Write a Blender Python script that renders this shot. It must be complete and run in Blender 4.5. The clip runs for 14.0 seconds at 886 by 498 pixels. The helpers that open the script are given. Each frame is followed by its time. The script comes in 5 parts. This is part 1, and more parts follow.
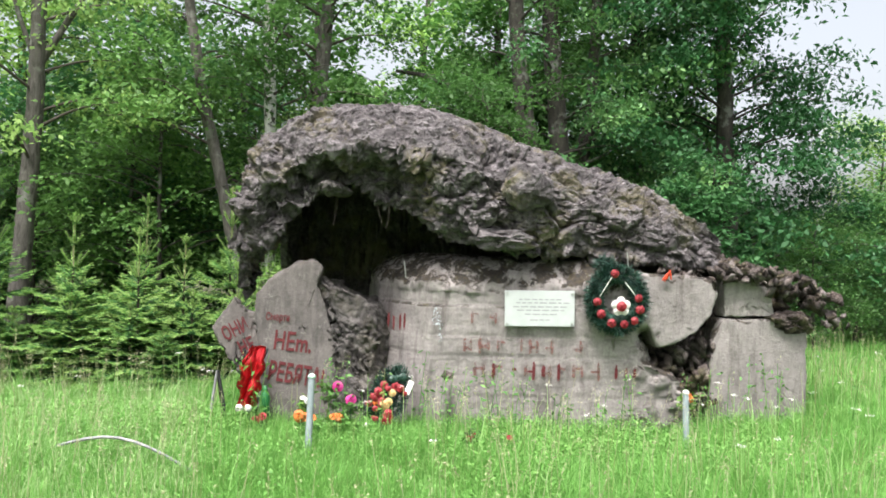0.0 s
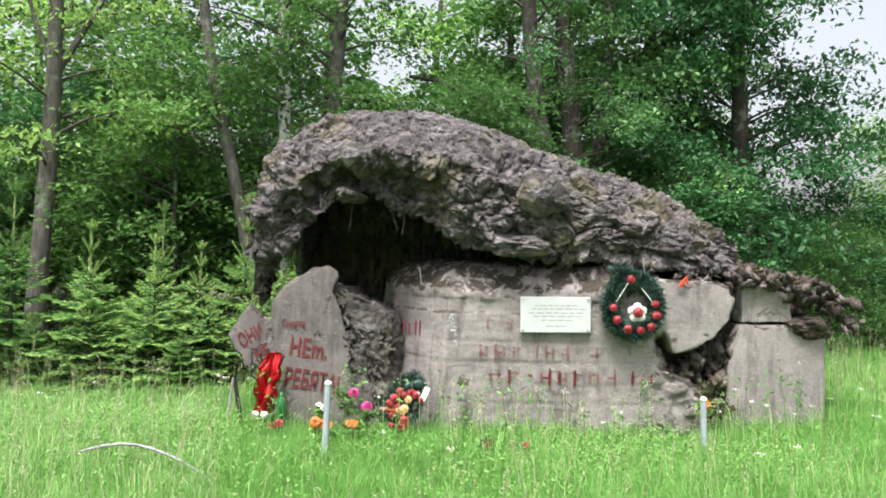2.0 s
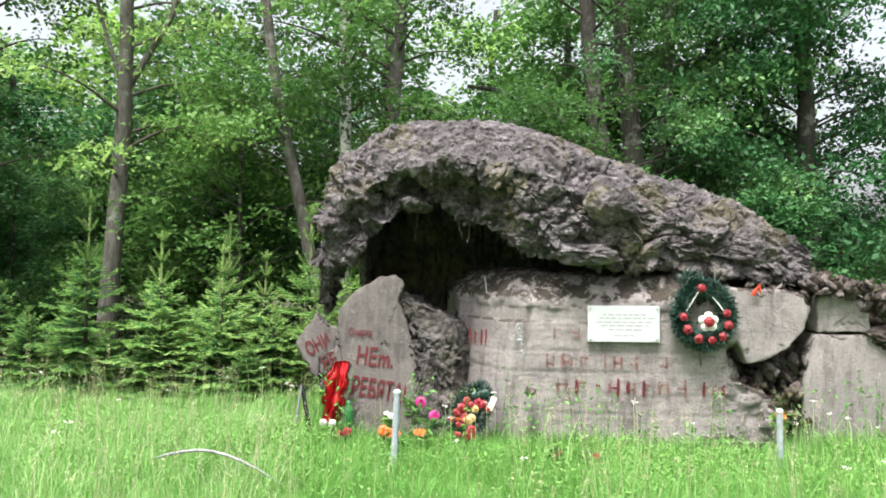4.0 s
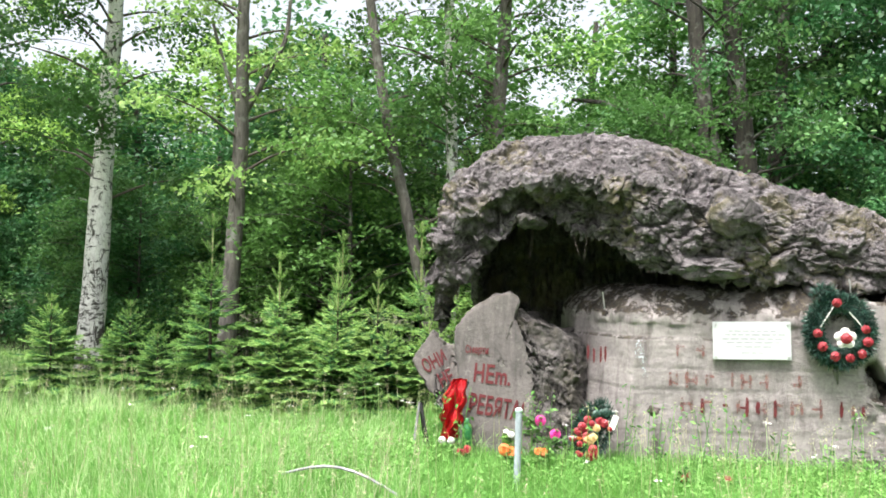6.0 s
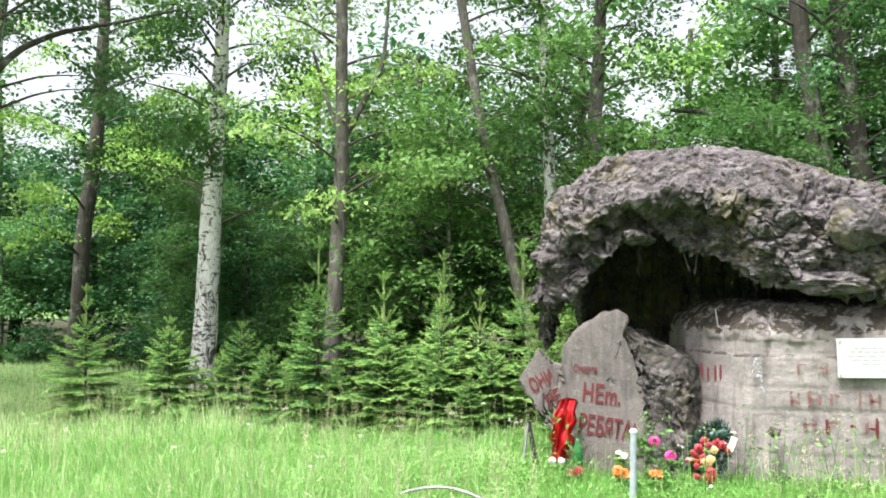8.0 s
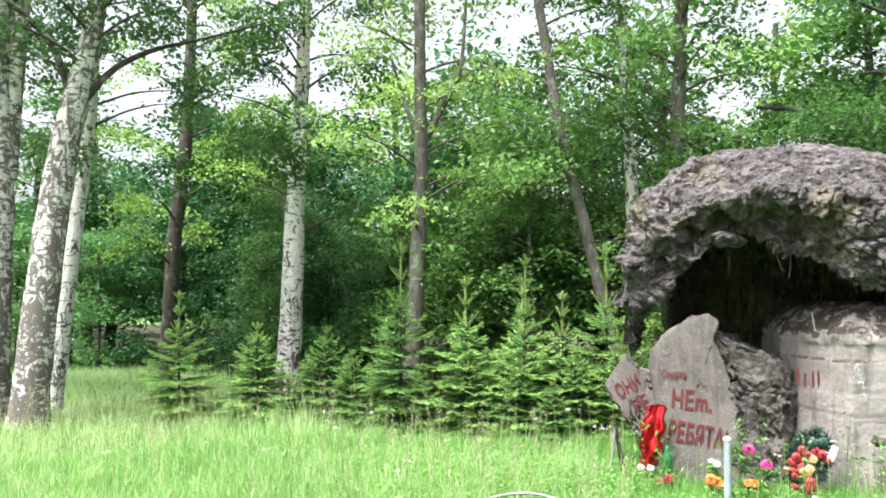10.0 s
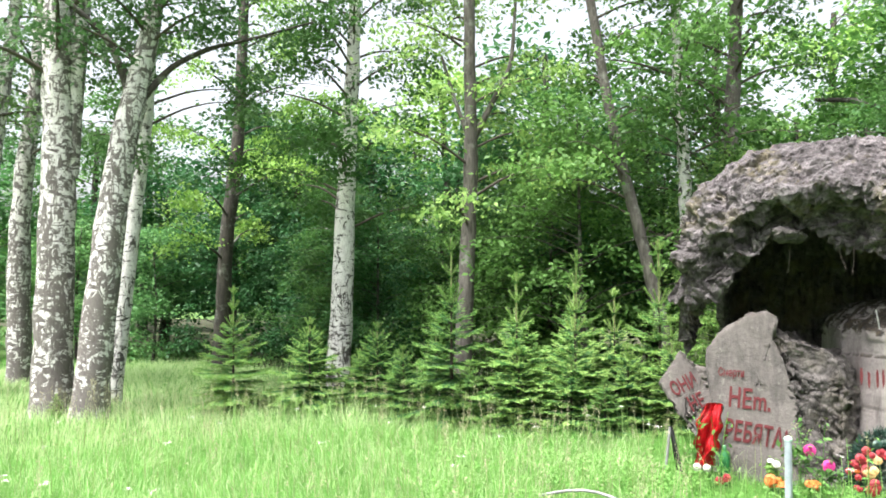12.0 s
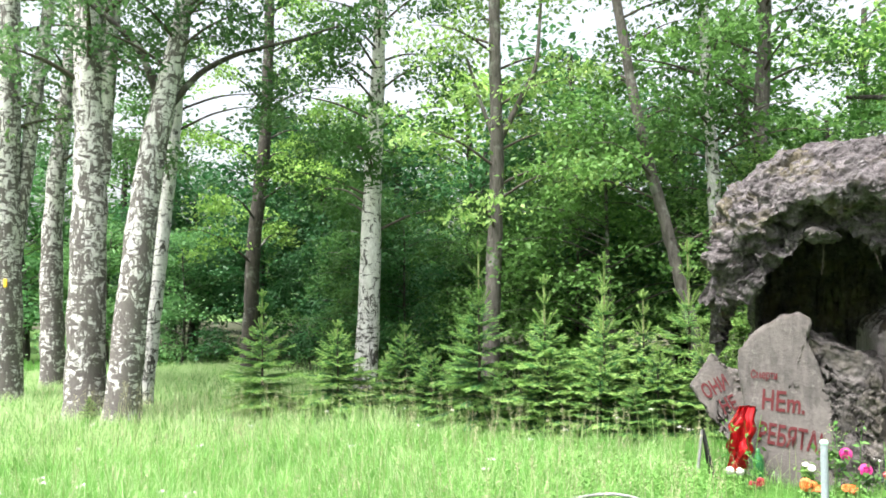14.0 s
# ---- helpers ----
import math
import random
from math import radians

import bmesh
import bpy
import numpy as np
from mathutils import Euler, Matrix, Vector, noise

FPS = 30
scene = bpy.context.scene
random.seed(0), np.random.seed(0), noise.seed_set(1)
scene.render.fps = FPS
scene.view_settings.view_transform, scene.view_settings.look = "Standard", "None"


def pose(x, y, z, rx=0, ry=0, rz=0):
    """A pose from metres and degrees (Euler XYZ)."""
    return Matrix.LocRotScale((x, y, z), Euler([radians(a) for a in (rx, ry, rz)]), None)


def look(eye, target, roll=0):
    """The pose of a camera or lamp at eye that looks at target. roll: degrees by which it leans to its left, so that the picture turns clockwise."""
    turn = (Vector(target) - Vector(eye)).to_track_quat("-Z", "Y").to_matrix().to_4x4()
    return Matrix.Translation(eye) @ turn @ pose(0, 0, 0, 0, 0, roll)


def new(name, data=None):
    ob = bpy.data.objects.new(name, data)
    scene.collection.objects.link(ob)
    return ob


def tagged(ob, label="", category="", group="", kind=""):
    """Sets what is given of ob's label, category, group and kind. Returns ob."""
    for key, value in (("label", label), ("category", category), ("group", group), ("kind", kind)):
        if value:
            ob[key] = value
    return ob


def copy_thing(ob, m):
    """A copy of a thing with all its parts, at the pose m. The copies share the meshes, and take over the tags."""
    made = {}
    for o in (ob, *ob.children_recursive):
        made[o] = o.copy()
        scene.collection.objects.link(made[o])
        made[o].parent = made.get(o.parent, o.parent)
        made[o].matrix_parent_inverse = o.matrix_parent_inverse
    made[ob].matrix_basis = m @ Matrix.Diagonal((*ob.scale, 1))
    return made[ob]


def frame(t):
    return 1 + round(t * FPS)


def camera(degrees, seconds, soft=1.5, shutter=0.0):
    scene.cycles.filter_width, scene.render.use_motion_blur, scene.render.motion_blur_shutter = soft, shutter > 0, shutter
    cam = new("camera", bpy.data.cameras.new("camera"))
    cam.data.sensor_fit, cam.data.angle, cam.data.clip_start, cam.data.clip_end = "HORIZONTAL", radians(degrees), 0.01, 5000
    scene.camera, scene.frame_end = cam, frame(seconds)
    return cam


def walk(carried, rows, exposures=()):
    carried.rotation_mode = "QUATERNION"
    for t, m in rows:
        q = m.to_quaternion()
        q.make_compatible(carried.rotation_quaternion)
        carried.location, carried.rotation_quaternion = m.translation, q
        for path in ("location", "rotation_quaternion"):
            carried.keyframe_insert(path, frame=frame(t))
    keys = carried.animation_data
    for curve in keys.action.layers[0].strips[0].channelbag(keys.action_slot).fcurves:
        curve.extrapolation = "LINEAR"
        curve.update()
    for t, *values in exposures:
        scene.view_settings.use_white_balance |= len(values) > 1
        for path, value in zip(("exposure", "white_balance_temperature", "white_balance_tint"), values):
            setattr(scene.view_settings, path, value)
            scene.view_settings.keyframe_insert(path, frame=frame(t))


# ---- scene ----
cam = camera(58.6, 14.0, 1.75)
METRES, EYE, TILT, LEAN, TURN = 0.7, 1.6, 0.0, -2.0, 0.0
ROWS = [
    (0.0, 0.0, 0.0, 0.0, 0.0, 0.0, -0.0),
    (0.5, -0.0195, 0.0071, 0.0044, 0.24, 0.12, 0.21),
    (1.0, -0.0304, 0.0013, 0.0125, 0.47, 0.24, 0.32),
    (1.5, -0.0339, -0.0026, 0.0255, 0.69, 0.36, 0.22),
    (2.0, -0.0407, 0.0021, 0.0292, 0.88, 0.29, 0.17),
    (4.5, -0.2975, -0.003, 0.0247, 6.34, 1.29, 0.6),
    (5.0, -0.3741, -0.0059, 0.0289, 8.26, 1.59, 0.85),
    (5.5, -0.4446, -0.0089, 0.0314, 9.83, 1.89, 0.98),
    (6.0, -0.4934, -0.0144, 0.052, 11.46, 2.17, 1.05),
    (6.5, -0.5486, -0.0262, 0.0663, 13.01, 2.33, 1.23),
    (7.0, -0.5919, -0.0395, 0.0839, 14.36, 2.64, 1.36),
    (7.5, -0.639, -0.0727, 0.1091, 16.21, 3.03, 1.86),
    (8.0, -0.6779, -0.091, 0.115, 17.99, 3.44, 1.98),
    (8.5, -0.7225, -0.1142, 0.1211, 19.82, 3.65, 2.12),
    (11.0, -0.8014, -0.1343, 0.1176, 25.15, 4.0, 2.17),
    (11.5, -0.8345, -0.1589, 0.1268, 26.05, 3.91, 2.09),
    (12.0, -0.8515, -0.1672, 0.1211, 26.75, 3.82, 2.06),
    (12.5, -0.8697, -0.1839, 0.125, 26.95, 3.7, 2.1),
    (13.0, -0.8799, -0.18, 0.1257, 27.61, 3.94, 2.19),
    (13.5, -0.8859, -0.1898, 0.1351, 28.1, 3.98, 2.21),
    (14.0, -0.8979, -0.1904, 0.1402, 28.52, 3.99, 2.31),
]
walk(cam, [(t, pose(0, 0, EYE, TILT, LEAN, TURN) @ pose(METRES * x, METRES * y, METRES * z, 90 + pitch, roll, yaw)) for t, x, y, z, yaw, pitch, roll in ROWS],
     exposures=[(0.0, 1.25), (2.2, 1.25), (5.0, 1.5), (8.0, 1.6), (11.0, 1.73), (14.0, 1.73), (14.1, 2.0)])

# ---------- light ----------
world = bpy.data.worlds.new("overcast_sky")
scene.world = world
world.use_nodes = True
wn, wl = world.node_tree.nodes, world.node_tree.links
sky = wn.new("ShaderNodeTexSky")
sky.sky_type = "NISHITA"
sky.sun_disc = False
sky.sun_elevation, sky.sun_rotation = radians(67), radians(200)
sky.air_density, sky.dust_density, sky.ozone_density = 1.0, 6.0, 0.3
veil = wn.new("ShaderNodeHueSaturation")          # cloud veil takes the blue out of the sky
veil.inputs["Saturation"].default_value = 0.34
wl.new(sky.outputs[0], veil.inputs["Color"])
wl.new(veil.outputs[0], wn["Background"].inputs["Color"])
wn["Background"].inputs["Strength"].default_value = 0.135

sun = new("sun", bpy.data.lights.new("sun", "SUN"))
sun.data.energy, sun.data.angle, sun.data.color = 3.4, radians(18), (1.0, 0.975, 0.95)
sun.matrix_world = look((-3, -0.2, 18), (0, 7, 0))

# ---------- materials ----------
def nodes_of(name):
    m = bpy.data.materials.new(name)
    m.use_nodes = True
    nt = m.node_tree
    return m, nt, nt.nodes["Principled BSDF"]


def add(nt, kind, ins=(), **props):
    n = nt.nodes.new(kind)
    for k, v in props.items():
        if k == "op":
            n.operation = v
        elif k == "blend":
            n.blend_type = v
        elif k == "dtype":
            n.data_type = v
    for k, v in dict(ins).items():
        if isinstance(v, bpy.types.NodeSocket):
            nt.links.new(v, n.inputs[k])
        else:
            n.inputs[k].default_value = v
    return n


def ramp(nt, fac, stops):
    n = nt.nodes.new("ShaderNodeValToRGB")
    e = n.color_ramp.elements
    while len(e) < len(stops):
        e.new(0.5)
    for el, (p, c) in zip(e, stops):
        el.position = p
        el.color = (*c, 1) if len(c) == 3 else c
    nt.links.new(fac, n.inputs[0])
    return n.outputs[0]


def mixc(nt, fac, a, b, blend="MIX"):
    n = nt.nodes.new("ShaderNodeMix")
    n.data_type, n.blend_type = "RGBA", blend
    for sock, v in ((n.inputs[0], fac), (n.inputs[6], a), (n.inputs[7], b)):
        if isinstance(v, bpy.types.NodeSocket):
            nt.links.new(v, sock)
        elif isinstance(v, tuple):
            sock.default_value = (*v, 1)
        else:
            sock.default_value = v
    return n.outputs[2]


def noisef(nt, scale, detail=5.0, rough=0.6, vec=None, dist=0.0):
    ins = {"Scale": scale, "Detail": detail, "Roughness": rough, "Distortion": dist}
    if vec is not None:
        ins["Vector"] = vec
    return add(nt, "ShaderNodeTexNoise", ins).outputs[0]


def coords(nt, scale=(1, 1, 1)):
    tc = nt.nodes.new("ShaderNodeTexCoord")
    mp = add(nt, "ShaderNodeMapping", {"Vector": tc.outputs["Object"], "Scale": scale})
    return mp.outputs[0]


def bumped(nt, bsdf, height, strength, dist=0.02):
    b = add(nt, "ShaderNodeBump", {"Height": height, "Strength": strength, "Distance": dist})
    nt.links.new(b.outputs[0], bsdf.inputs["Normal"])


def simple(name, col, rough=0.6, metal=0.0, var=0.25, scale=30.0, bump=0.2):
    m, nt, p = nodes_of(name)
    n = noisef(nt, scale, vec=coords(nt))
    dark = tuple(c * (1 - var) for c in col)
    lite = tuple(min(1, c * (1 + var)) for c in col)
    nt.links.new(ramp(nt, n, [(0.3, dark), (0.7, lite)]), p.inputs["Base Color"])
    p.inputs["Roughness"].default_value, p.inputs["Metallic"].default_value = rough, metal
    bumped(nt, p, n, bump, 0.005)
    return m


def concrete_mat(name, base, stain, mossy=0.5):
    m, nt, p = nodes_of(name)
    v = coords(nt)
    big = noisef(nt, 1.7, 6, 0.65, v, 0.4)
    fine = noisef(nt, 38, 6, 0.7, v)
    streak = noisef(nt, 3.0, 5, 0.65, coords(nt, (2.2, 2.2, 0.5)))
    c = ramp(nt, big, [(0.28, tuple(x * 0.74 for x in base)), (0.5, base), (0.72, tuple(min(1, x * 1.22) for x in base))])
    c = mixc(nt, ramp(nt, streak, [(0.5, (0, 0, 0)), (0.68, (0.8, 0.8, 0.8))]), c, stain)
    pale = noisef(nt, 5.5, 6, 0.75, v, 0.8)
    c = mixc(nt, ramp(nt, pale, [(0.58, (0, 0, 0)), (0.7, (0.5, 0.5, 0.5))]), c, (0.36, 0.34, 0.31))
    c = mixc(nt, 0.55, c, ramp(nt, fine, [(0.3, (0.45, 0.45, 0.45)), (0.7, (1, 1, 1))]), "MULTIPLY")
    geo = nt.nodes.new("ShaderNodeNewGeometry")
    up = add(nt, "ShaderNodeSeparateXYZ", {0: geo.outputs["Normal"]}).outputs[2]
    patch = noisef(nt, 7, 6, 0.7, v, 0.5)
    mm = add(nt, "ShaderNodeMath", {0: ramp(nt, up, [(0.12, (0, 0, 0)), (0.4, (1, 1, 1))]), 1: ramp(nt, patch, [(0.43, (0, 0, 0)), (0.5, (mossy, mossy, mossy))])}, op="MULTIPLY").outputs[0]
    mosscol = ramp(nt, noisef(nt, 25, 4, 0.6, v), [(0.4, (0.01, 0.008, 0.006)), (0.58, (0.028, 0.019, 0.009)), (0.75, (0.06, 0.05, 0.016))])
    c = mixc(nt, mm, c, mosscol)
    nt.links.new(c, p.inputs["Base Color"])
    p.inputs["Roughness"].default_value = 0.9
    h = add(nt, "ShaderNodeMath", {0: fine, 1: pale}, op="ADD").outputs[0]
    bumped(nt, p, h, 0.5, 0.02)
    return m


def rubble_mat(name, a, b, d, chips=False, algae=0.55):
    m, nt, p = nodes_of(name)
    v = coords(nt)
    cell = add(nt, "ShaderNodeTexVoronoi", {"Vector": v, "Scale": 9.0, "Randomness": 1.0})
    stone = noisef(nt, 4.5, 7, 0.7, v, 0.6)
    fine = noisef(nt, 30, 6, 0.75, v)
    c = ramp(nt, stone, [(0.3, d), (0.45, a), (0.62, b), (0.8, tuple(min(1, x * 1.35) for x in b))])
    tone = add(nt, "ShaderNodeSeparateXYZ", {0: cell.outputs["Color"]}).outputs[0]
    c = mixc(nt, 0.55, c, ramp(nt, tone, [(0.1, (0.5, 0.5, 0.5)), (0.9, (1, 1, 1))]), "MULTIPLY")
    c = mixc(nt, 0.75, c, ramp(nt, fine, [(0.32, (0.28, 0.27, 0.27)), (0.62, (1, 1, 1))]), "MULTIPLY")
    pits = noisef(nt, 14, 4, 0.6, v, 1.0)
    # dark colour painted into the pits to deepen their shade
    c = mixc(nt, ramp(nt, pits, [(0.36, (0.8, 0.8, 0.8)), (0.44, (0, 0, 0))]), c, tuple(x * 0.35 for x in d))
    isle = nt.nodes.new("ShaderNodeNewGeometry").outputs["Random Per Island"]
    c = mixc(nt, 0.85, c, ramp(nt, isle, [(0.0, (0.1, 0.07, 0.055)), (0.5, (0.45, 0.38, 0.34)), (0.8, (1, 0.98, 0.97)), (1.0, (1, 1, 1))]), "MULTIPLY") if chips else c
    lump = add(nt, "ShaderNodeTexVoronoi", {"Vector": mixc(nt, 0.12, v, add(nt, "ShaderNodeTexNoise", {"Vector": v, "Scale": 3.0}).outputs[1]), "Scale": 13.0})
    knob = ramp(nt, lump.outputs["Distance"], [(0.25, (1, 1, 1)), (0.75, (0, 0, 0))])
    # crevices between the lumps darkened in colour, as painted shade
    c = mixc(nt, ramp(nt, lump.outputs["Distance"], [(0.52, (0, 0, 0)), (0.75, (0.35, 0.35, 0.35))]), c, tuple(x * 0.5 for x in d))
    olive = noisef(nt, 2.2, 5, 0.6, v, 0.3)
    geo = nt.nodes.new("ShaderNodeNewGeometry")
    up = add(nt, "ShaderNodeSeparateXYZ", {0: geo.outputs["Normal"]}).outputs[2]
    um = add(nt, "ShaderNodeMath", {0: ramp(nt, up, [(0.35, (1, 1, 1)), (0.6, (0, 0, 0))]), 1: ramp(nt, olive, [(0.5, (0, 0, 0)), (0.62, (algae, algae, algae))])}, op="MULTIPLY").outputs[0]
    c = mixc(nt, um, c, (0.2, 0.17, 0.09))
    nt.links.new(c, p.inputs["Base Color"])
    p.inputs["Roughness"].default_value = 0.95
    h = add(nt, "ShaderNodeMath", {0: fine, 1: pits}, op="ADD").outputs[0]
    h = add(nt, "ShaderNodeMath", {0: knob, 1: h}, op="ADD").outputs[0]
    bumped(nt, p, h, 0.85, 0.04)
    return m


def leaf_mat(name, lo, mid, hi, glow=0.45, gain=0.4):
    """Two-sided leaf: diffuse, some gloss, light through the blade."""
    m, nt, p = nodes_of(name)
    geo = nt.nodes.new("ShaderNodeNewGeometry")
    info = nt.nodes.new("ShaderNodeObjectInfo")
    big = noisef(nt, 0.9, 3, 0.6, coords(nt))
    r = add(nt, "ShaderNodeMath", {0: geo.outputs["Random Per Island"], 1: big}, op="ADD").outputs[0]
    r = add(nt, "ShaderNodeMath", {0: r, 1: info.outputs["Random"], 2: 0.0}, op="MULTIPLY_ADD")
    r.inputs[1].default_value = 1.0
    nt.links.new(info.outputs["Random"], r.inputs[2])
    r = add(nt, "ShaderNodeMath", {0: r.outputs[0], 1: gain}, op="MULTIPLY").outputs[0]
    c = ramp(nt, r, [(0.25, lo), (0.55, mid), (0.9, hi)])
    nt.links.new(c, p.inputs["Base Color"])
    p.inputs["Roughness"].default_value = 0.55
    p.inputs["Specular IOR Level"].default_value = 0.3
    tr = add(nt, "ShaderNodeBsdfTranslucent", {"Color": c})
    mx = add(nt, "ShaderNodeMixShader", {0: glow, 1: p.outputs[0], 2: tr.outputs[0]})
    nt.links.new(mx.outputs[0], nt.nodes["Material Output"].inputs[0])
    return m


def birch_mat(name, white, dark, low=1.6, thr=0.5, dirt=0.11):
    """Birch bark: white with dark lenticels and cracked dark patches, rougher and darker towards the foot."""
    m, nt, p = nodes_of(name)
    v = coords(nt)
    band = noisef(nt, 3.0, 6, 0.7, coords(nt, (2.4, 2.4, 5.2)), 0.6)
    crack = noisef(nt, 4.0, 6, 0.7, coords(nt, (2.2, 2.2, 0.9)), 1.4)
    fine = noisef(nt, 50, 5, 0.7, v)
    z = add(nt, "ShaderNodeSeparateXYZ", {0: v}).outputs[2]
    foot = add(nt, "ShaderNodeMapRange", {0: z, 1: 0.2, 2: low, 3: dirt, 4: 0.0}).outputs[0]
    k1 = add(nt, "ShaderNodeMath", {0: band, 1: foot}, op="ADD").outputs[0]
    k2 = add(nt, "ShaderNodeMath", {0: crack, 1: foot}, op="ADD").outputs[0]
    w = mixc(nt, fine, tuple(x * 0.7 for x in white), white)
    c = mixc(nt, ramp(nt, k1, [(thr + 0.03, (0, 0, 0)), (thr + 0.07, (1, 1, 1))]), w, dark)
    c = mixc(nt, ramp(nt, k2, [(thr + 0.02, (0, 0, 0)), (thr + 0.06, (1, 1, 1))]), c, tuple(x * 1.2 for x in dark))
    nt.links.new(c, p.inputs["Base Color"])
    p.inputs["Roughness"].default_value = 0.8
    grain = noisef(nt, 16, 5, 0.7, coords(nt, (1.6, 1.6, 0.5)), 1.0)
    c = mixc(nt, 0.6, c, ramp(nt, grain, [(0.35, (0.42, 0.4, 0.39)), (0.6, (1, 1, 1))]), "MULTIPLY")
    nt.links.new(c, p.inputs["Base Color"])
    bumped(nt, p, k2, 0.6, 0.02)
    return m


def bark_mat(name, a, b):
    m, nt, p = nodes_of(name)
    n = noisef(nt, 6, 6, 0.7, coords(nt, (3, 3, 0.7)), 0.8)
    lich = noisef(nt, 4, 5, 0.65, coords(nt))
    c = ramp(nt, n, [(0.35, a), (0.65, b)])
    c = mixc(nt, ramp(nt, lich, [(0.55, (0, 0, 0)), (0.65, (0.6, 0.6, 0.6))]), c, (0.24, 0.25, 0.22))
    nt.links.new(c, p.inputs["Base Color"])
    p.inputs["Roughness"].default_value = 0.9
    bumped(nt, p, n, 0.7, 0.02)
    return m


def paint_mat(name, col, worn, thr):
    """Old brush paint, worn through to the concrete in flakes."""
    m, nt, p = nodes_of(name)
    n = noisef(nt, 28, 6, 0.75, coords(nt), 0.6)
    nt.links.new(ramp(nt, n, [(0.35, col), (0.6, tuple(x * 0.8 for x in col))]), p.inputs["Base Color"])
    p.inputs["Roughness"].default_value = 0.7
    t = nt.nodes.new("ShaderNodeBsdfTransparent")
    mask = ramp(nt, n, [(thr, (worn, worn, worn)), (thr + 0.08, (0, 0, 0))])
    mx = add(nt, "ShaderNodeMixShader", {0: mask, 1: p.outputs[0], 2: t.outputs[0]})
    nt.links.new(mx.outputs[0], nt.nodes["Material Output"].inputs[0])
    return m


M_BLOCK = concrete_mat("cast_concrete", (0.27, 0.243, 0.235), (0.1, 0.082, 0.079), 0.95)
M_SLAB = concrete_mat("slab_concrete", (0.14, 0.124, 0.117), (0.06, 0.053, 0.052), 0.3)
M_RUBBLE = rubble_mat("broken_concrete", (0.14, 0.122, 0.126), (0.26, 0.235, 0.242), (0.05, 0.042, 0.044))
M_CORE = rubble_mat("torn_slab_end", (0.125, 0.112, 0.106), (0.17, 0.153, 0.147), (0.06, 0.052, 0.05), False, 0.15)
M_DEBRIS = rubble_mat("mossy_debris", (0.17, 0.135, 0.12), (0.3, 0.26, 0.25), (0.035, 0.024, 0.018), True)
M_LEAF = leaf_mat("alder_leaf", (0.06, 0.14, 0.035), (0.14, 0.28, 0.07), (0.3, 0.45, 0.13), 0.52)
M_LEAF_BIRCH = leaf_mat("birch_leaf", (0.065, 0.14, 0.05), (0.13, 0.24, 0.085), (0.25, 0.38, 0.14))
M_LEAF_DARK = leaf_mat("maple_leaf", (0.03, 0.105, 0.035), (0.075, 0.2, 0.065), (0.16, 0.31, 0.1), 0.38)
M_LEAF_FAR = leaf_mat("far_leaf", (0.05, 0.14, 0.03), (0.13, 0.28, 0.06), (0.28, 0.46, 0.1), 0.4)
M_NEEDLE = leaf_mat("spruce_needle", (0.05, 0.145, 0.05), (0.115, 0.27, 0.085), (0.2, 0.38, 0.125), 0.42)
M_SHOOT = leaf_mat("spruce_shoot", (0.17, 0.31, 0.08), (0.26, 0.42, 0.12), (0.38, 0.53, 0.19), 0.35)
M_GRASS = leaf_mat("grass_blade", (0.12, 0.295, 0.06), (0.23, 0.46, 0.12), (0.43, 0.62, 0.26), 0.5, 0.5)
M_GRASS_PALE_LIT = leaf_mat("pale_lit_grass_blade", (0.28, 0.43, 0.15), (0.42, 0.58, 0.26), (0.6, 0.7, 0.42), 0.5, 0.5)
M_WEED = leaf_mat("weed_leaf", (0.07, 0.19, 0.04), (0.125, 0.29, 0.065), (0.2, 0.38, 0.1), 0.4)
M_STALK = leaf_mat("dry_grass_stalk", (0.25, 0.3, 0.12), (0.36, 0.36, 0.2), (0.45, 0.42, 0.28), 0.3)
M_BIRCH = birch_mat("birch_bark", (0.8, 0.78, 0.77), (0.06, 0.053, 0.05), 2.0, 0.53, 0.06)
M_BIRCH_OLD = birch_mat("old_birch_bark", (0.76, 0.74, 0.73), (0.11, 0.097, 0.092), 3.6, 0.49, 0.065)
M_BARK = bark_mat("grey_bark", (0.04, 0.035, 0.03), (0.13, 0.118, 0.105))
M_BARK_DARK = bark_mat("dark_bark", (0.02, 0.018, 0.015), (0.07, 0.06, 0.05))
M_TWIG = simple("twig_bark", (0.065, 0.053, 0.042), 0.85)
M_LEADER = simple("leader_bark", (0.2, 0.2, 0.1), 0.8)
M_RED_PAINT = paint_mat("red_paint", (0.10, 0.007, 0.010), 0.15, 0.34)
M_FADED_PAINT = paint_mat("faded_red_paint", (0.18, 0.08, 0.068), 0.8, 0.45)
M_WHITE_PAINT = paint_mat("white_paint_splash", (0.5, 0.53, 0.55), 0.97, 0.5)
M_RED = simple("red_cloth", (0.55, 0.008, 0.016), 0.5, 0, 0.35, 25)
M_FLOWER_RED = simple("red_petal", (0.24, 0.012, 0.02), 0.6, 0, 0.4, 60)
M_FLOWER_WHITE = simple("white_petal", (0.6, 0.58, 0.55), 0.6, 0, 0.1, 60)
M_FLOWER_PINK = simple("pink_petal", (0.42, 0.02, 0.17), 0.6, 0, 0.35, 60)
M_FLOWER_ORANGE = simple("orange_petal", (0.5, 0.12, 0.02), 0.6, 0, 0.3, 60)
M_RIBBON = simple("red_orange_ribbon", (0.5, 0.05, 0.015), 0.5, 0, 0.2, 60)
M_FLOWER_YELLOW = simple("yellow_petal", (0.5, 0.33, 0.14), 0.6, 0, 0.2, 60)
M_WREATH = simple("plastic_fir", (0.012, 0.045, 0.03), 0.5, 0, 0.5, 40)
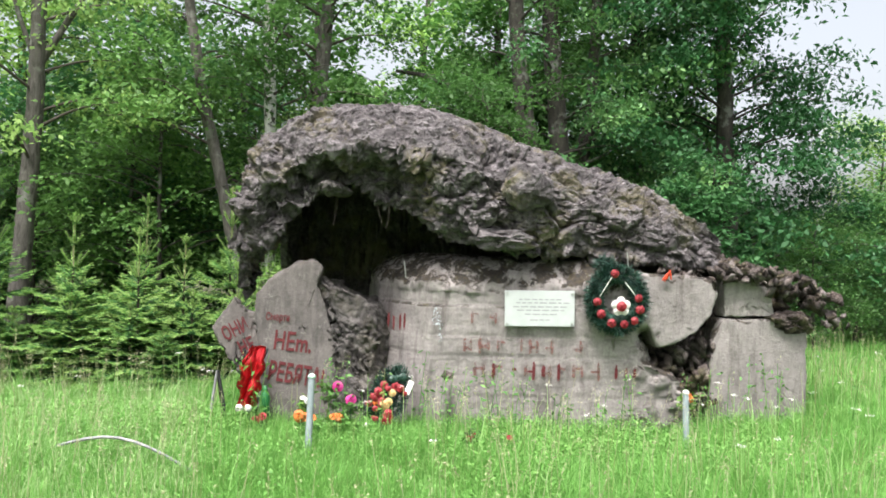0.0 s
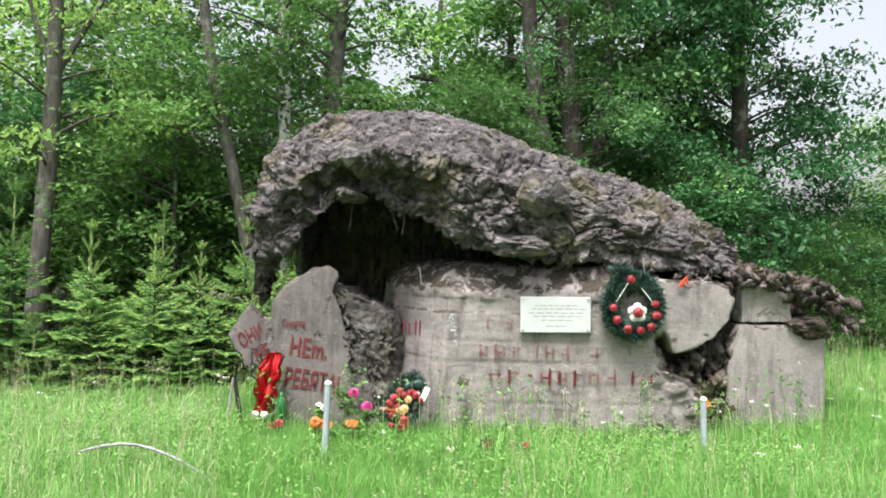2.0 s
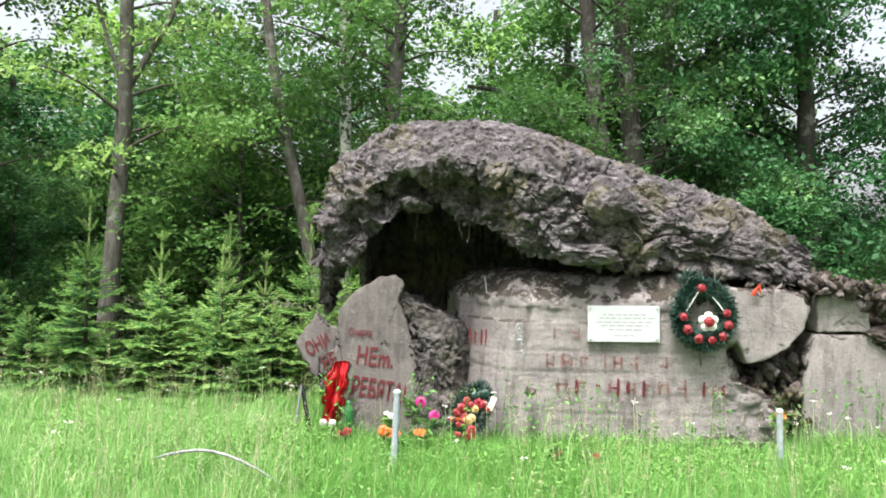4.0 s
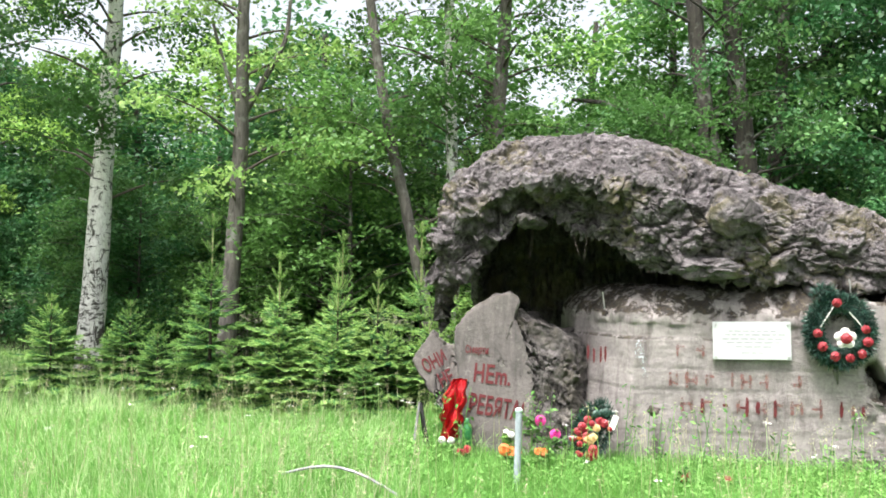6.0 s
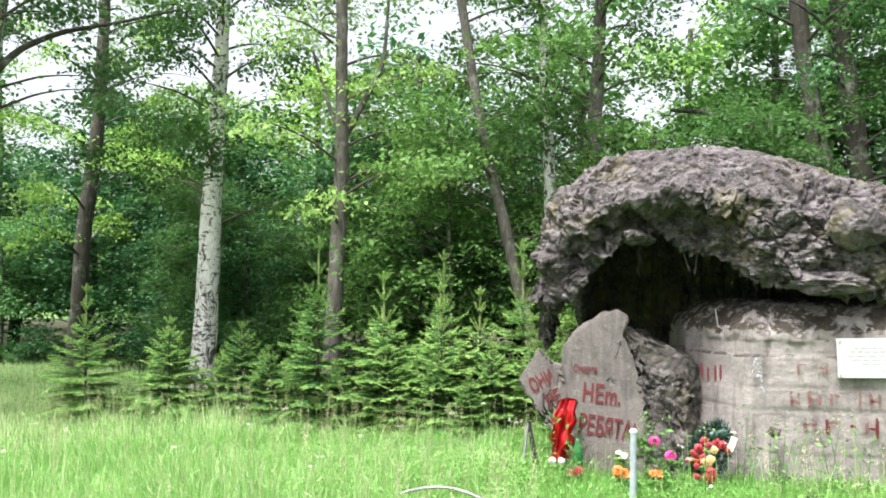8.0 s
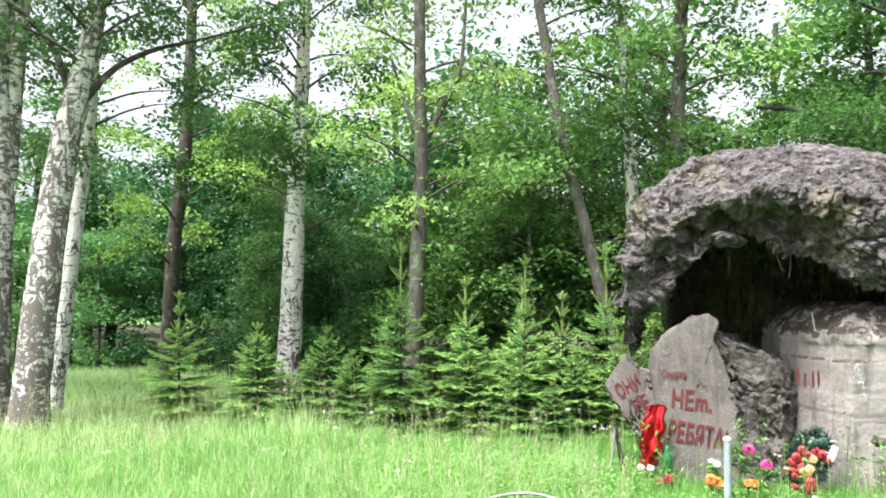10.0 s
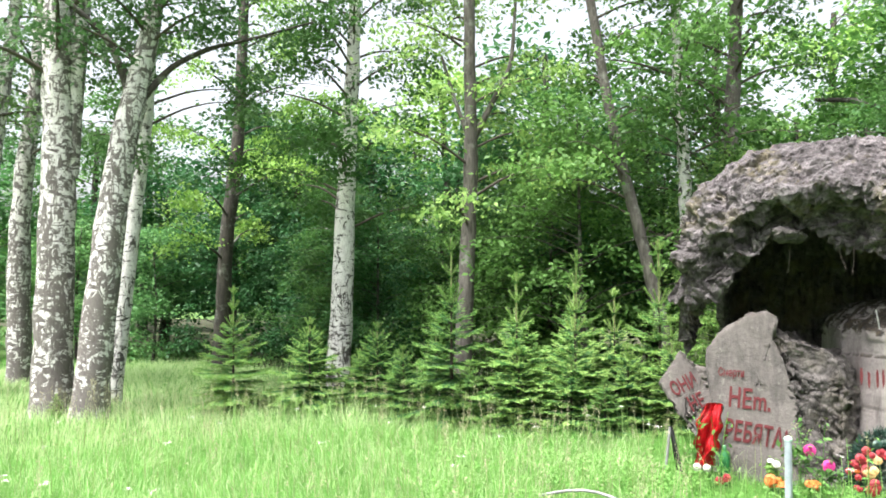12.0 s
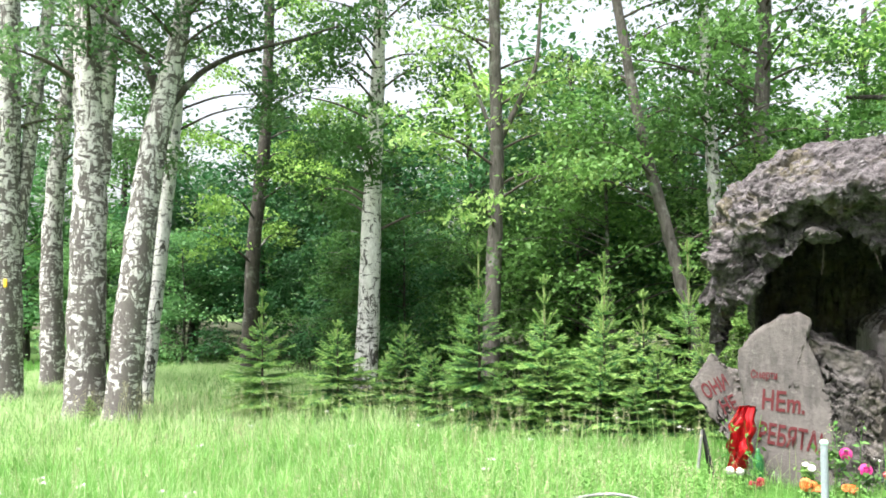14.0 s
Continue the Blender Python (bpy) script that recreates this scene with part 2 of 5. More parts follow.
M_GREEN = simple("green_plastic", (0.015, 0.11, 0.03), 0.35, 0, 0.2, 20)
M_MARBLE = simple("white_marble", (0.44, 0.46, 0.46), 0.3, 0, 0.06, 9, 0.03)
M_INK = simple("engraved_grey", (0.31, 0.31, 0.32), 0.6, 0, 0.1)
M_STEEL = simple("dull_steel", (0.4, 0.4, 0.4), 0.4, 0.8)
M_POST = simple("pale_post_paint", (0.27, 0.31, 0.34), 0.5, 0, 0.2, 22)
M_PIPE = simple("weathered_white_pipe", (0.2, 0.2, 0.205), 0.6, 0, 0.35, 14)
M_RUST = simple("rusty_iron", (0.06, 0.045, 0.04), 0.85, 0.2, 0.4, 30)
M_CHAIN = simple("black_iron", (0.03, 0.03, 0.032), 0.6, 0.5, 0.3, 30)
M_YELLOW = simple("yellow_tag", (0.8, 0.5, 0.04), 0.5)

mg, ntg, pg = nodes_of("meadow_soil")
g1 = noisef(ntg, 0.8, 6, 0.65, coords(ntg))
g2 = noisef(ntg, 22, 5, 0.7, coords(ntg))
gc = ramp(ntg, g1, [(0.3, (0.05, 0.12, 0.02)), (0.5, (0.085, 0.18, 0.03)), (0.7, (0.13, 0.25, 0.045))])
gc = mixc(ntg, 0.7, gc, ramp(ntg, g2, [(0.3, (0.4, 0.4, 0.35)), (0.7, (1, 1, 1))]), "MULTIPLY")
ntg.links.new(gc, pg.inputs["Base Color"])
pg.inputs["Roughness"].default_value = 0.95
bumped(ntg, pg, g2, 0.8, 0.05)
M_GROUND = mg
# litter colour kept dark, to add shade under the trees
mf, ntf, pf = nodes_of("forest_litter_shade")
f1 = noisef(ntf, 9, 6, 0.7, coords(ntf))
ntf.links.new(ramp(ntf, f1, [(0.3, (0.02, 0.02, 0.01)), (0.55, (0.045, 0.05, 0.018)), (0.75, (0.06, 0.08, 0.025))]), pf.inputs["Base Color"])
pf.inputs["Roughness"].default_value = 0.95
M_LITTER_SHADE = mf

# ---------- mesh helpers ----------
def np_mesh(name, verts, faces, mat, smooth=False):
    """A mesh from arrays; faces all with the same number of corners."""
    me = bpy.data.meshes.new(name)
    verts = np.asarray(verts, dtype=np.float32)
    faces = np.asarray(faces, dtype=np.int32)
    k = faces.shape[1]
    me.vertices.add(len(verts))
    me.vertices.foreach_set("co", verts.ravel())
    me.loops.add(faces.size)
    me.loops.foreach_set("vertex_index", faces.ravel())
    me.polygons.add(len(faces))
    me.polygons.foreach_set("loop_start", np.arange(0, faces.size, k, dtype=np.int32))
    me.polygons.foreach_set("loop_total", np.full(len(faces), k, dtype=np.int32))
    if smooth:
        me.polygons.foreach_set("use_smooth", np.ones(len(faces), dtype=bool))
    me.update(calc_edges=True)
    me.materials.append(mat)
    return me


def part(name, data, material, parent=None, label="", smooth=False):
    if isinstance(data, bmesh.types.BMesh):
        me = bpy.data.meshes.new(name)
        for f in data.faces:
            f.smooth = smooth
        data.to_mesh(me)
        data.free()
        me.materials.append(material)
    else:
        me = data
    ob = new(name, me)
    if parent is not None:
        ob.parent = parent
    return tagged(ob, label)


def thing(name, at, label, category, group="", kind="", rz=0.0):
    e = new(name)
    e.matrix_world = pose(*at, 0, 0, rz)
    return tagged(e, label, category, group, kind)


def tube_arrays(pts, radii, sides=10, wobble=0.0, seed=0):
    """Rings along a polyline, smoothly resampled."""
    pts, radii = np.asarray(pts, float), np.asarray(radii, float)
    s = np.concatenate(([0], np.cumsum(np.linalg.norm(np.diff(pts, axis=0), axis=1))))
    n = max(3, int(s[-1] / max(0.12, radii.max() * 1.2)) + 2)
    n = min(n, 60)
    u = np.linspace(0, s[-1], n)
    c = np.stack([np.interp(u, s, pts[:, i]) for i in range(3)], 1)
    for _ in range(3):
        c[1:-1] = 0.25 * c[:-2] + 0.5 * c[1:-1] + 0.25 * c[2:]
    r = np.interp(u, s, radii)
    rng = np.random.RandomState(seed)
    if wobble:
        c[1:-1] += rng.normal(0, wobble, (n - 2, 3)) * [1, 1, 0]
    t = np.gradient(c, axis=0)
    t /= np.linalg.norm(t, axis=1)[:, None] + 1e-9
    ref = np.array([0.9, 0.43, 0.1])
    a = np.cross(t, ref)
    a /= np.linalg.norm(a, axis=1)[:, None] + 1e-9
    b = np.cross(t, a)
    th = np.linspace(0, 2 * np.pi, sides, endpoint=False)
    rr = r[:, None] * (1 + rng.uniform(-0.07, 0.07, (n, sides)))
    v = c[:, None] + rr[:, :, None] * (np.cos(th)[None, :, None] * a[:, None] + np.sin(th)[None, :, None] * b[:, None])
    i, j = np.meshgrid(np.arange(n - 1), np.arange(sides), indexing="ij")
    k = (j + 1) % sides
    f = np.stack([i * sides + j, i * sides + k, (i + 1) * sides + k, (i + 1) * sides + j], -1).reshape(-1, 4)
    return v.reshape(-1, 3), f


def merge(pieces):
    vs, fs, o = [], [], 0
    for v, f in pieces:
        vs.append(v)
        fs.append(np.asarray(f) + o)
        o += len(v)
    return np.concatenate(vs), np.concatenate(fs)


def tube(name, pts, radii, mat, parent=None, sides=10, wobble=0.0, seed=0, label=""):
    v, f = tube_arrays(pts, radii, sides, wobble, seed)
    return part(name, np_mesh(name, v, f, mat, True), mat, parent, label)


def leaf_arrays(centres, size, rng, flat=0.5, slim=0.55, droop=0.0):
    """One folded rhombic leaf at each centre."""
    n = len(centres)
    nrm = rng.normal(0, 1, (n, 3))
    nrm[:, 2] = np.abs(nrm[:, 2]) + flat
    nrm /= np.linalg.norm(nrm, axis=1)[:, None]
    d = rng.normal(0, 1, (n, 3))
    d[:, 2] -= droop
    d -= (d * nrm).sum(1)[:, None] * nrm
    d /= np.linalg.norm(d, axis=1)[:, None] + 1e-9
    w = np.cross(nrm, d)
    L = (size * rng.uniform(0.6, 1.35, n))[:, None]
    c = np.asarray(centres)
    v = np.stack([c - d * L * 0.5, c + w * L * slim * 0.5 + nrm * L * 0.1, c + d * L * 0.5, c - w * L * slim * 0.5 + nrm * L * 0.1], 1)
    return v.reshape(-1, 3), np.arange(4 * n).reshape(-1, 4)


def sprays(rng, anchors, per, spread, thick=0.35):
    """Leaf centres in flattish, drooping sprays round anchor points."""
    a = np.repeat(np.asarray(anchors), per, axis=0)
    off = rng.normal(0, 1, a.shape) * spread * [1, 1, thick]
    off[:, 2] -= 0.35 * np.hypot(off[:, 0], off[:, 1])
    return a + off


def gz(x, y):
    """Height of the meadow: flat, with a gentle rise to the east of the bunker."""
    x, y = np.asarray(x, float), np.asarray(y, float)
    t = np.clip((x - 1.0) / 5.0, 0, 1)
    rise = 0.34 * t * t * (3 - 2 * t) * np.clip(y / 6.0, 0, 1)
    return rise + 0.04 * np.sin(x * 0.9 + 1.3) * np.cos(y * 0.7)


def fbm(p, scale, octaves=5, h=0.9):
    return noise.fractal(Vector(p) * scale, h, 2.1, octaves)

# ---------- ground ----------
def make_ground():
    r = np.concatenate((np.linspace(0, 24, 61), np.geomspace(26, 900, 22)))
    axis = np.concatenate((-r[:0:-1], r))
    X, Y = np.meshgrid(axis, axis, indexing="ij")
    Z = gz(X, Y)
    far = np.clip((np.hypot(X, Y) - 30) / 60, 0, 1)
    Z = Z * (1 - far)
    n = len(axis)
    i, j = np.meshgrid(np.arange(n - 1), np.arange(n - 1), indexing="ij")
    f = np.stack([i * n + j, (i + 1) * n + j, (i + 1) * n + j + 1, i * n + j + 1], -1).reshape(-1, 4)
    ob = part("ground", np_mesh("ground", np.stack([X, Y, Z], -1).reshape(-1, 3), f, M_GROUND, True), M_GROUND)
    tagged(ob, "green meadow ground with soil under tall grass", "ground", kind="structure")


make_ground()


def forest_floor():
    """Leaf litter sheet laid to darken the wood's foot like shade, with an uneven edge to the meadow."""
    xs = np.linspace(-46, 34, 161)
    edge = np.where(xs > -6, 11.2, 11.2 + (-6 - xs) * 0.42) + np.where(xs > 3, (xs - 3) * 0.3, 0) + 0.35 * np.sin(xs * 2.3) + 0.25 * np.sin(xs * 5.1)
    v = np.stack([np.column_stack([xs, edge + (34 - edge) * u, gz(xs, edge + (34 - edge) * u) * np.clip(1 - (np.hypot(xs, edge + (34 - edge) * u) - 30) / 60, 0, 1) + 0.03]) for u in np.linspace(0, 1, 40)], 0)
    n = len(xs)
    i, j = np.meshgrid(np.arange(39), np.arange(n - 1), indexing="ij")
    f = np.stack([i * n + j, i * n + j + 1, (i + 1) * n + j + 1, (i + 1) * n + j], -1).reshape(-1, 4)
    ob = part("forest_floor", np_mesh("forest_floor", v.reshape(-1, 3), f, M_LITTER_SHADE, True), M_LITTER_SHADE)
    tagged(ob, "leaf litter and moss sheet, coloured dark to add shade under the trees", "ground", kind="structure")


forest_floor()

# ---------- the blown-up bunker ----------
# roof outline stations, placed to fit the camera's first view at chosen depths
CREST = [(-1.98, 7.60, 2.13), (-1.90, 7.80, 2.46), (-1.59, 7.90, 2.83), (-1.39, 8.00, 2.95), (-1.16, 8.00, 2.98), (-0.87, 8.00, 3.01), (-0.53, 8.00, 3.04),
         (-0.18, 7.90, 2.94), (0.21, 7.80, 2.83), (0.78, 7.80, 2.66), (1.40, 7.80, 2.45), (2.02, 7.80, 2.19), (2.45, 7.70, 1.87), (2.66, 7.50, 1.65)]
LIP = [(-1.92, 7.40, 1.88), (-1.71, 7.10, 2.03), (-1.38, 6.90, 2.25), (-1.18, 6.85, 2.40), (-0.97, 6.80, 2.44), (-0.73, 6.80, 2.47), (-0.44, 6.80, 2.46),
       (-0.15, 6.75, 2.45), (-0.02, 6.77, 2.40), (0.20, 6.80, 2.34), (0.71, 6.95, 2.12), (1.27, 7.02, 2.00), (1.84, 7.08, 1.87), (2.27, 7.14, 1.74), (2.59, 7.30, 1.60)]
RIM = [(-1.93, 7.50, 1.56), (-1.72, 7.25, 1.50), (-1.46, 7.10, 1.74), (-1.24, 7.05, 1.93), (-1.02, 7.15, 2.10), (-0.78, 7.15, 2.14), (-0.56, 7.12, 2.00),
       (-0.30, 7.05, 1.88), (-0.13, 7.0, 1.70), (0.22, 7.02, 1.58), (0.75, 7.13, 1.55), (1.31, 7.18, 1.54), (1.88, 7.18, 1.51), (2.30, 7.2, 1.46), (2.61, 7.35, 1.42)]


def resample(p, n):
    p = np.asarray(p, float)
    s = np.concatenate(([0], np.cumsum(np.linalg.norm(np.diff(p, axis=0), axis=1))))
    u = np.linspace(0, s[-1], n)
    return np.stack([np.interp(u, s, p[:, i]) for i in range(p.shape[1])], 1)


def rough_rock(p, n, amp):
    """Displacement of broken concrete: lumps, fractured cells and pits."""
    v = Vector(p)
    warp = noise.noise_vector(v * 2.3) * 0.12
    d = 0.5 * noise.fractal(v * 1.3, 0.8, 2.1, 5)
    for sc, k, jump in ((2.3, 0.75, 0.5), (6.5, 0.5, 0.28), (15.0, 0.3, 0.14)):
        dist, pts = noise.voronoi(v * sc + warp * sc)
        tilt = noise.noise_vector(pts[0] * 3.7 + Vector((2.1, 0, 0)))
        d += k * tilt.dot(v * sc - pts[0]) * 1.6 + jump * noise.noise(pts[0] * 5.1)
        d -= jump * 0.9 * max(0.0, 1 - (dist[1] - dist[0]) / 0.09)
    d += 0.12 * noise.fractal(v * 18, 0.7, 2.2, 3)
    return amp * d


def displace(me, amp, crags=0.0):
    nrm = [v.normal.copy() for v in me.vertices]
    for v, n in zip(me.vertices, nrm):
        a = amp * (1 - 0.55 * max(0.0, n.z))
        if a:
            d = rough_rock(v.co, n, a)
            if crags:                                               # knobs and bites along the torn mouth of the roof
                near = max(0.0, min(1.0, (7.75 - v.co.y) / 0.4)) * max(0.0, min(1.0, (2.75 - v.co.z) / 0.3))
                west = max(0.35, min(1.0, (0.3 - v.co.x) / 0.7))
                d += near * west * crags * (noise.fractal(v.co * 3.4, 0.7, 2.2, 4) + 0.5 * noise.noise(v.co * 9.0))
            v.co = v.co + n * d
    me.update()


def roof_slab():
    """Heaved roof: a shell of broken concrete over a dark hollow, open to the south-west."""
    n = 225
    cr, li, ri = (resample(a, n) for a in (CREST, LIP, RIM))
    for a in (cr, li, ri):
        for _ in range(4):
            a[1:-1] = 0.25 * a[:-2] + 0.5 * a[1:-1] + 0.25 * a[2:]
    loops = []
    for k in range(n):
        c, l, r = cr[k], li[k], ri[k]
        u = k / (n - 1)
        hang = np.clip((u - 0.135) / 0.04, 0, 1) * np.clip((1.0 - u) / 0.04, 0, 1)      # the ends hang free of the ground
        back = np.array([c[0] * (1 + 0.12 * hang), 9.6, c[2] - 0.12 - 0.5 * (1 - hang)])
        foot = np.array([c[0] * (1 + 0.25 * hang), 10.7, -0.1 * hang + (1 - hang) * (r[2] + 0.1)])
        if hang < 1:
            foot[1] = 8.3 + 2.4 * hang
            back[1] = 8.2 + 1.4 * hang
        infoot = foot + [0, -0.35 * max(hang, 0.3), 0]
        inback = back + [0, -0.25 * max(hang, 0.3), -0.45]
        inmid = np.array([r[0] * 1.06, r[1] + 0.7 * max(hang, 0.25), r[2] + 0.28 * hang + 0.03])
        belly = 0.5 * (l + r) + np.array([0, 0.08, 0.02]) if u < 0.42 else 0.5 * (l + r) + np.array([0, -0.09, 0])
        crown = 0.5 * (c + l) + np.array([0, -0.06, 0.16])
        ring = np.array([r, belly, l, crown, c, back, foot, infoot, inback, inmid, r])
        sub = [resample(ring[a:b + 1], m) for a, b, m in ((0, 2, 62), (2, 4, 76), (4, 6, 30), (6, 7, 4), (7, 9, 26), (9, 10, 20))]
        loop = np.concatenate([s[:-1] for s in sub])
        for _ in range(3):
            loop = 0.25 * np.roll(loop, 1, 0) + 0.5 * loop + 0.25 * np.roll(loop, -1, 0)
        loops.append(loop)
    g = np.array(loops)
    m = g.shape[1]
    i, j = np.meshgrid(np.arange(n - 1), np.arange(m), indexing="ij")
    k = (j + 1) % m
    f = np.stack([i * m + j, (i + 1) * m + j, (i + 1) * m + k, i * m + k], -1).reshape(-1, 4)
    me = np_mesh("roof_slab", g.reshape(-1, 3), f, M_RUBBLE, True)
    bm = bmesh.new()
    bm.from_mesh(me)
    bm.verts.ensure_lookup_table()
    for base in (0, (n - 1) * m):                                   # close both ends
        mid = bm.verts.new(sum((bm.verts[base + q].co for q in range(m)), Vector()) / m)
        bm.verts.ensure_lookup_table()
        for q in range(m):
            bm.faces.new((bm.verts[base + q], bm.verts[base + (q + 1) % m], mid))
    bmesh.ops.recalc_face_normals(bm, faces=bm.faces)
    for fc in bm.faces:
        fc.smooth = True
    bm.to_mesh(me)
    bm.free()
    displace(me, 0.12, 0.085)
    for pl in me.polygons:
        pl.use_smooth = False
    return me


bunker = thing("ruined_bunker", (0, 0, 0), "blown-up concrete pillbox with a heaved broken roof over a dark hollow", "bunker")
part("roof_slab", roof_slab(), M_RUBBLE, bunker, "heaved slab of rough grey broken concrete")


def boulder(name, at, size, seed, mat, parent=None, amp=0.25, sub=4, label=""):
    bm = bmesh.new()
    bmesh.ops.create_icosphere(bm, subdivisions=sub, radius=1.0)
    off = Vector((seed * 7.3, seed * 3.1, seed * 1.7))
    for v in bm.verts:
        p = v.co.copy()
        d = noise.fractal(p * 0.9 + off, 0.8, 2.1, 5) * amp * 1.5
        c = noise.voronoi(p * 1.5 + off)[0]
        v.co = p * (1 + d + amp * (0.5 - c[0]))
        v.co = Vector((v.co.x * size[0] + at[0], v.co.y * size[1] + at[1], v.co.z * size[2] + at[2]))
    bmesh.ops.recalc_face_normals(bm, faces=bm.faces)
    return part(name, bm, mat, parent, label, smooth=False)


boulder("embedded_stone", (0.72, 6.86, 2.18), (0.22, 0.17, 0.19), 3, M_RUBBLE, bunker, 0.2, 4, "pale boulder set in the broken concrete")
boulder("wedged_chunk", (0.52, 6.95, 1.70), (0.27, 0.2, 0.1), 5, M_RUBBLE, bunker, 0.35, 4)


boulder("concrete_ledge", (-0.98, 7.1, 2.1), (0.12, 0.22, 0.07), 71, M_CORE, bunker, 0.3, 4, "pale flat concrete lump under the roof")

# rusty reinforcement that hangs in the opening
rng = np.random.RandomState(5)
for x, z, l in ((-0.98, 1.98, 0.2), (-0.62, 1.95, 0.14), (-0.5, 1.93, 0.16), (-0.08, 1.76, 0.12)):
    a = np.array([x, 7.15, z + 0.1])
    pts = [a, a + [0.02, -0.03, -0.1 - l * 0.4], a + [rng.uniform(-.04, .08), -0.05, -0.1 - l]]
    tube("reinforcing_bar", pts, [0.004, 0.004, 0.003], M_RUST, bunker, 6)


def front_block():
    """Front wall of the pillbox: cast in boards, rounded top, worn corners, broken along the right."""
    plan = [(-0.78, 8.6), (-0.61, 7.66), (-0.17, 7.05), (-0.12, 7.0), (0.3, 7.0), (0.9, 7.0), (1.45, 7.0), (1.80, 7.0)]
    east = [(1.86, 7.05), (1.92, 7.3), (2.0, 8.6)]
    front = resample(plan, 190)
    for _ in range(2):
        front[1:-1] = 0.25 * front[:-2] + 0.5 * front[1:-1] + 0.25 * front[2:]
    base = np.concatenate([front, resample(east, 40), resample([(2.0, 8.6), (-0.78, 8.6)], 30)[1:-1]])
    nb = len(base)
    rows = [(z, 0.0) for z in np.arange(-0.15, 1.25, 0.018)] + [(1.27, 0.003), (1.295, 0.006), (1.312, 0.014), (1.335, 0.035), (1.36, 0.062), (1.385, 0.09), (1.41, 0.12), (1.435, 0.15), (1.46, 0.185), (1.485, 0.225), (1.505, 0.27), (1.52, 0.32), (1.53, 0.38), (1.535, 0.46), (1.54, 0.55)]
    cx = np.array([0.7, 8.2])
    verts = []
    for z, ins in rows:
        d = cx - base
        d = d / (np.linalg.norm(d, axis=1)[:, None] + 1e-9)
        d[:, 0] *= 0.8
        q = base + d * ins
        q = q - d * 0.05 * (1.2 - z) * (base[:, :1] < -0.05)          # the west end leans in towards the top
        if z < 1.0:                                                   # broken edge steps in and out along the crack
            e = base[:, 0] > 1.55
            step = np.interp(z, [-0.2, 0.35, 0.5, 0.62, 0.86, 1.0], [0.45, 0.36, 0.25, 0.02, -0.1, 0.0])
            w = np.clip((base[:, 0] - 1.3) / 0.5, 0, 1) * (base[:, 1] < 7.4)
            q[:, 0] += step * w * e
        zz = np.full(nb, z) + 0.012 * base[:, 0]
        verts.append(np.column_stack([q, zz]))
    v = np.concatenate(verts)
    nr = len(rows)
    i, j = np.meshgrid(np.arange(nr - 1), np.arange(nb), indexing="ij")
    k = (j + 1) % nb
    f = np.stack([i * nb + j, i * nb + k, (i + 1) * nb + k, (i + 1) * nb + j], -1).reshape(-1, 4)
    me = np_mesh("front_block", v, f, M_BLOCK, True)
    bm = bmesh.new()
    bm.from_mesh(me)
    bm.verts.ensure_lookup_table()
    mid = bm.verts.new((0.7, 8.0, 1.545))
    bm.verts.ensure_lookup_table()
    for q in range(nb):
        bm.faces.new((bm.verts[(nr - 1) * nb + q], bm.verts[(nr - 1) * nb + (q + 1) % nb], mid))
    bmesh.ops.recalc_face_normals(bm, faces=bm.faces)
    for fc in bm.faces:
        fc.smooth = True
    bm.to_mesh(me)
    bm.free()
    seams = (0.30, 0.47, 0.66, 0.84, 1.10)
    for vt in me.vertices:
        p, nn = vt.co, vt.normal
        d = 0.012 * noise.fractal(p * 3.0, 0.9, 2.0, 4) + 0.005 * noise.fractal(p * 22, 0.8, 2.0, 3)
        if p.y < 8 and p.z < 1.22:
            for s in seams:
                a = abs(p.z - s - 0.012 * p.x - 0.01 * noise.noise(Vector((p.x * 2, 0, s * 9))))
                lev = 0.9 if noise.noise(Vector((p.x * 1.3, s * 7, 3))) > -0.25 else 0.3
                if a < 0.013:
                    d -= 0.008 * lev * (1 - a / 0.013)
            if 1.10 < p.z < 1.3:
                d -= 0.012
        if p.z > 1.22:
            d += 0.035 * noise.fractal(p * 5, 0.7, 2.1, 5) + 0.02 * noise.fractal(p * 19, 0.6, 2.1, 3)
        e = max(0.0, (p.x - 1.62) / 0.25)
        if e > 0:
            d += min(1, e) * rough_rock(p, nn, 0.06)
        vt.co = p + nn * d
    me.update()
    return me


part("front_wall_block", front_block(), M_BLOCK, bunker, "board-marked grey concrete wall block with moss on top")


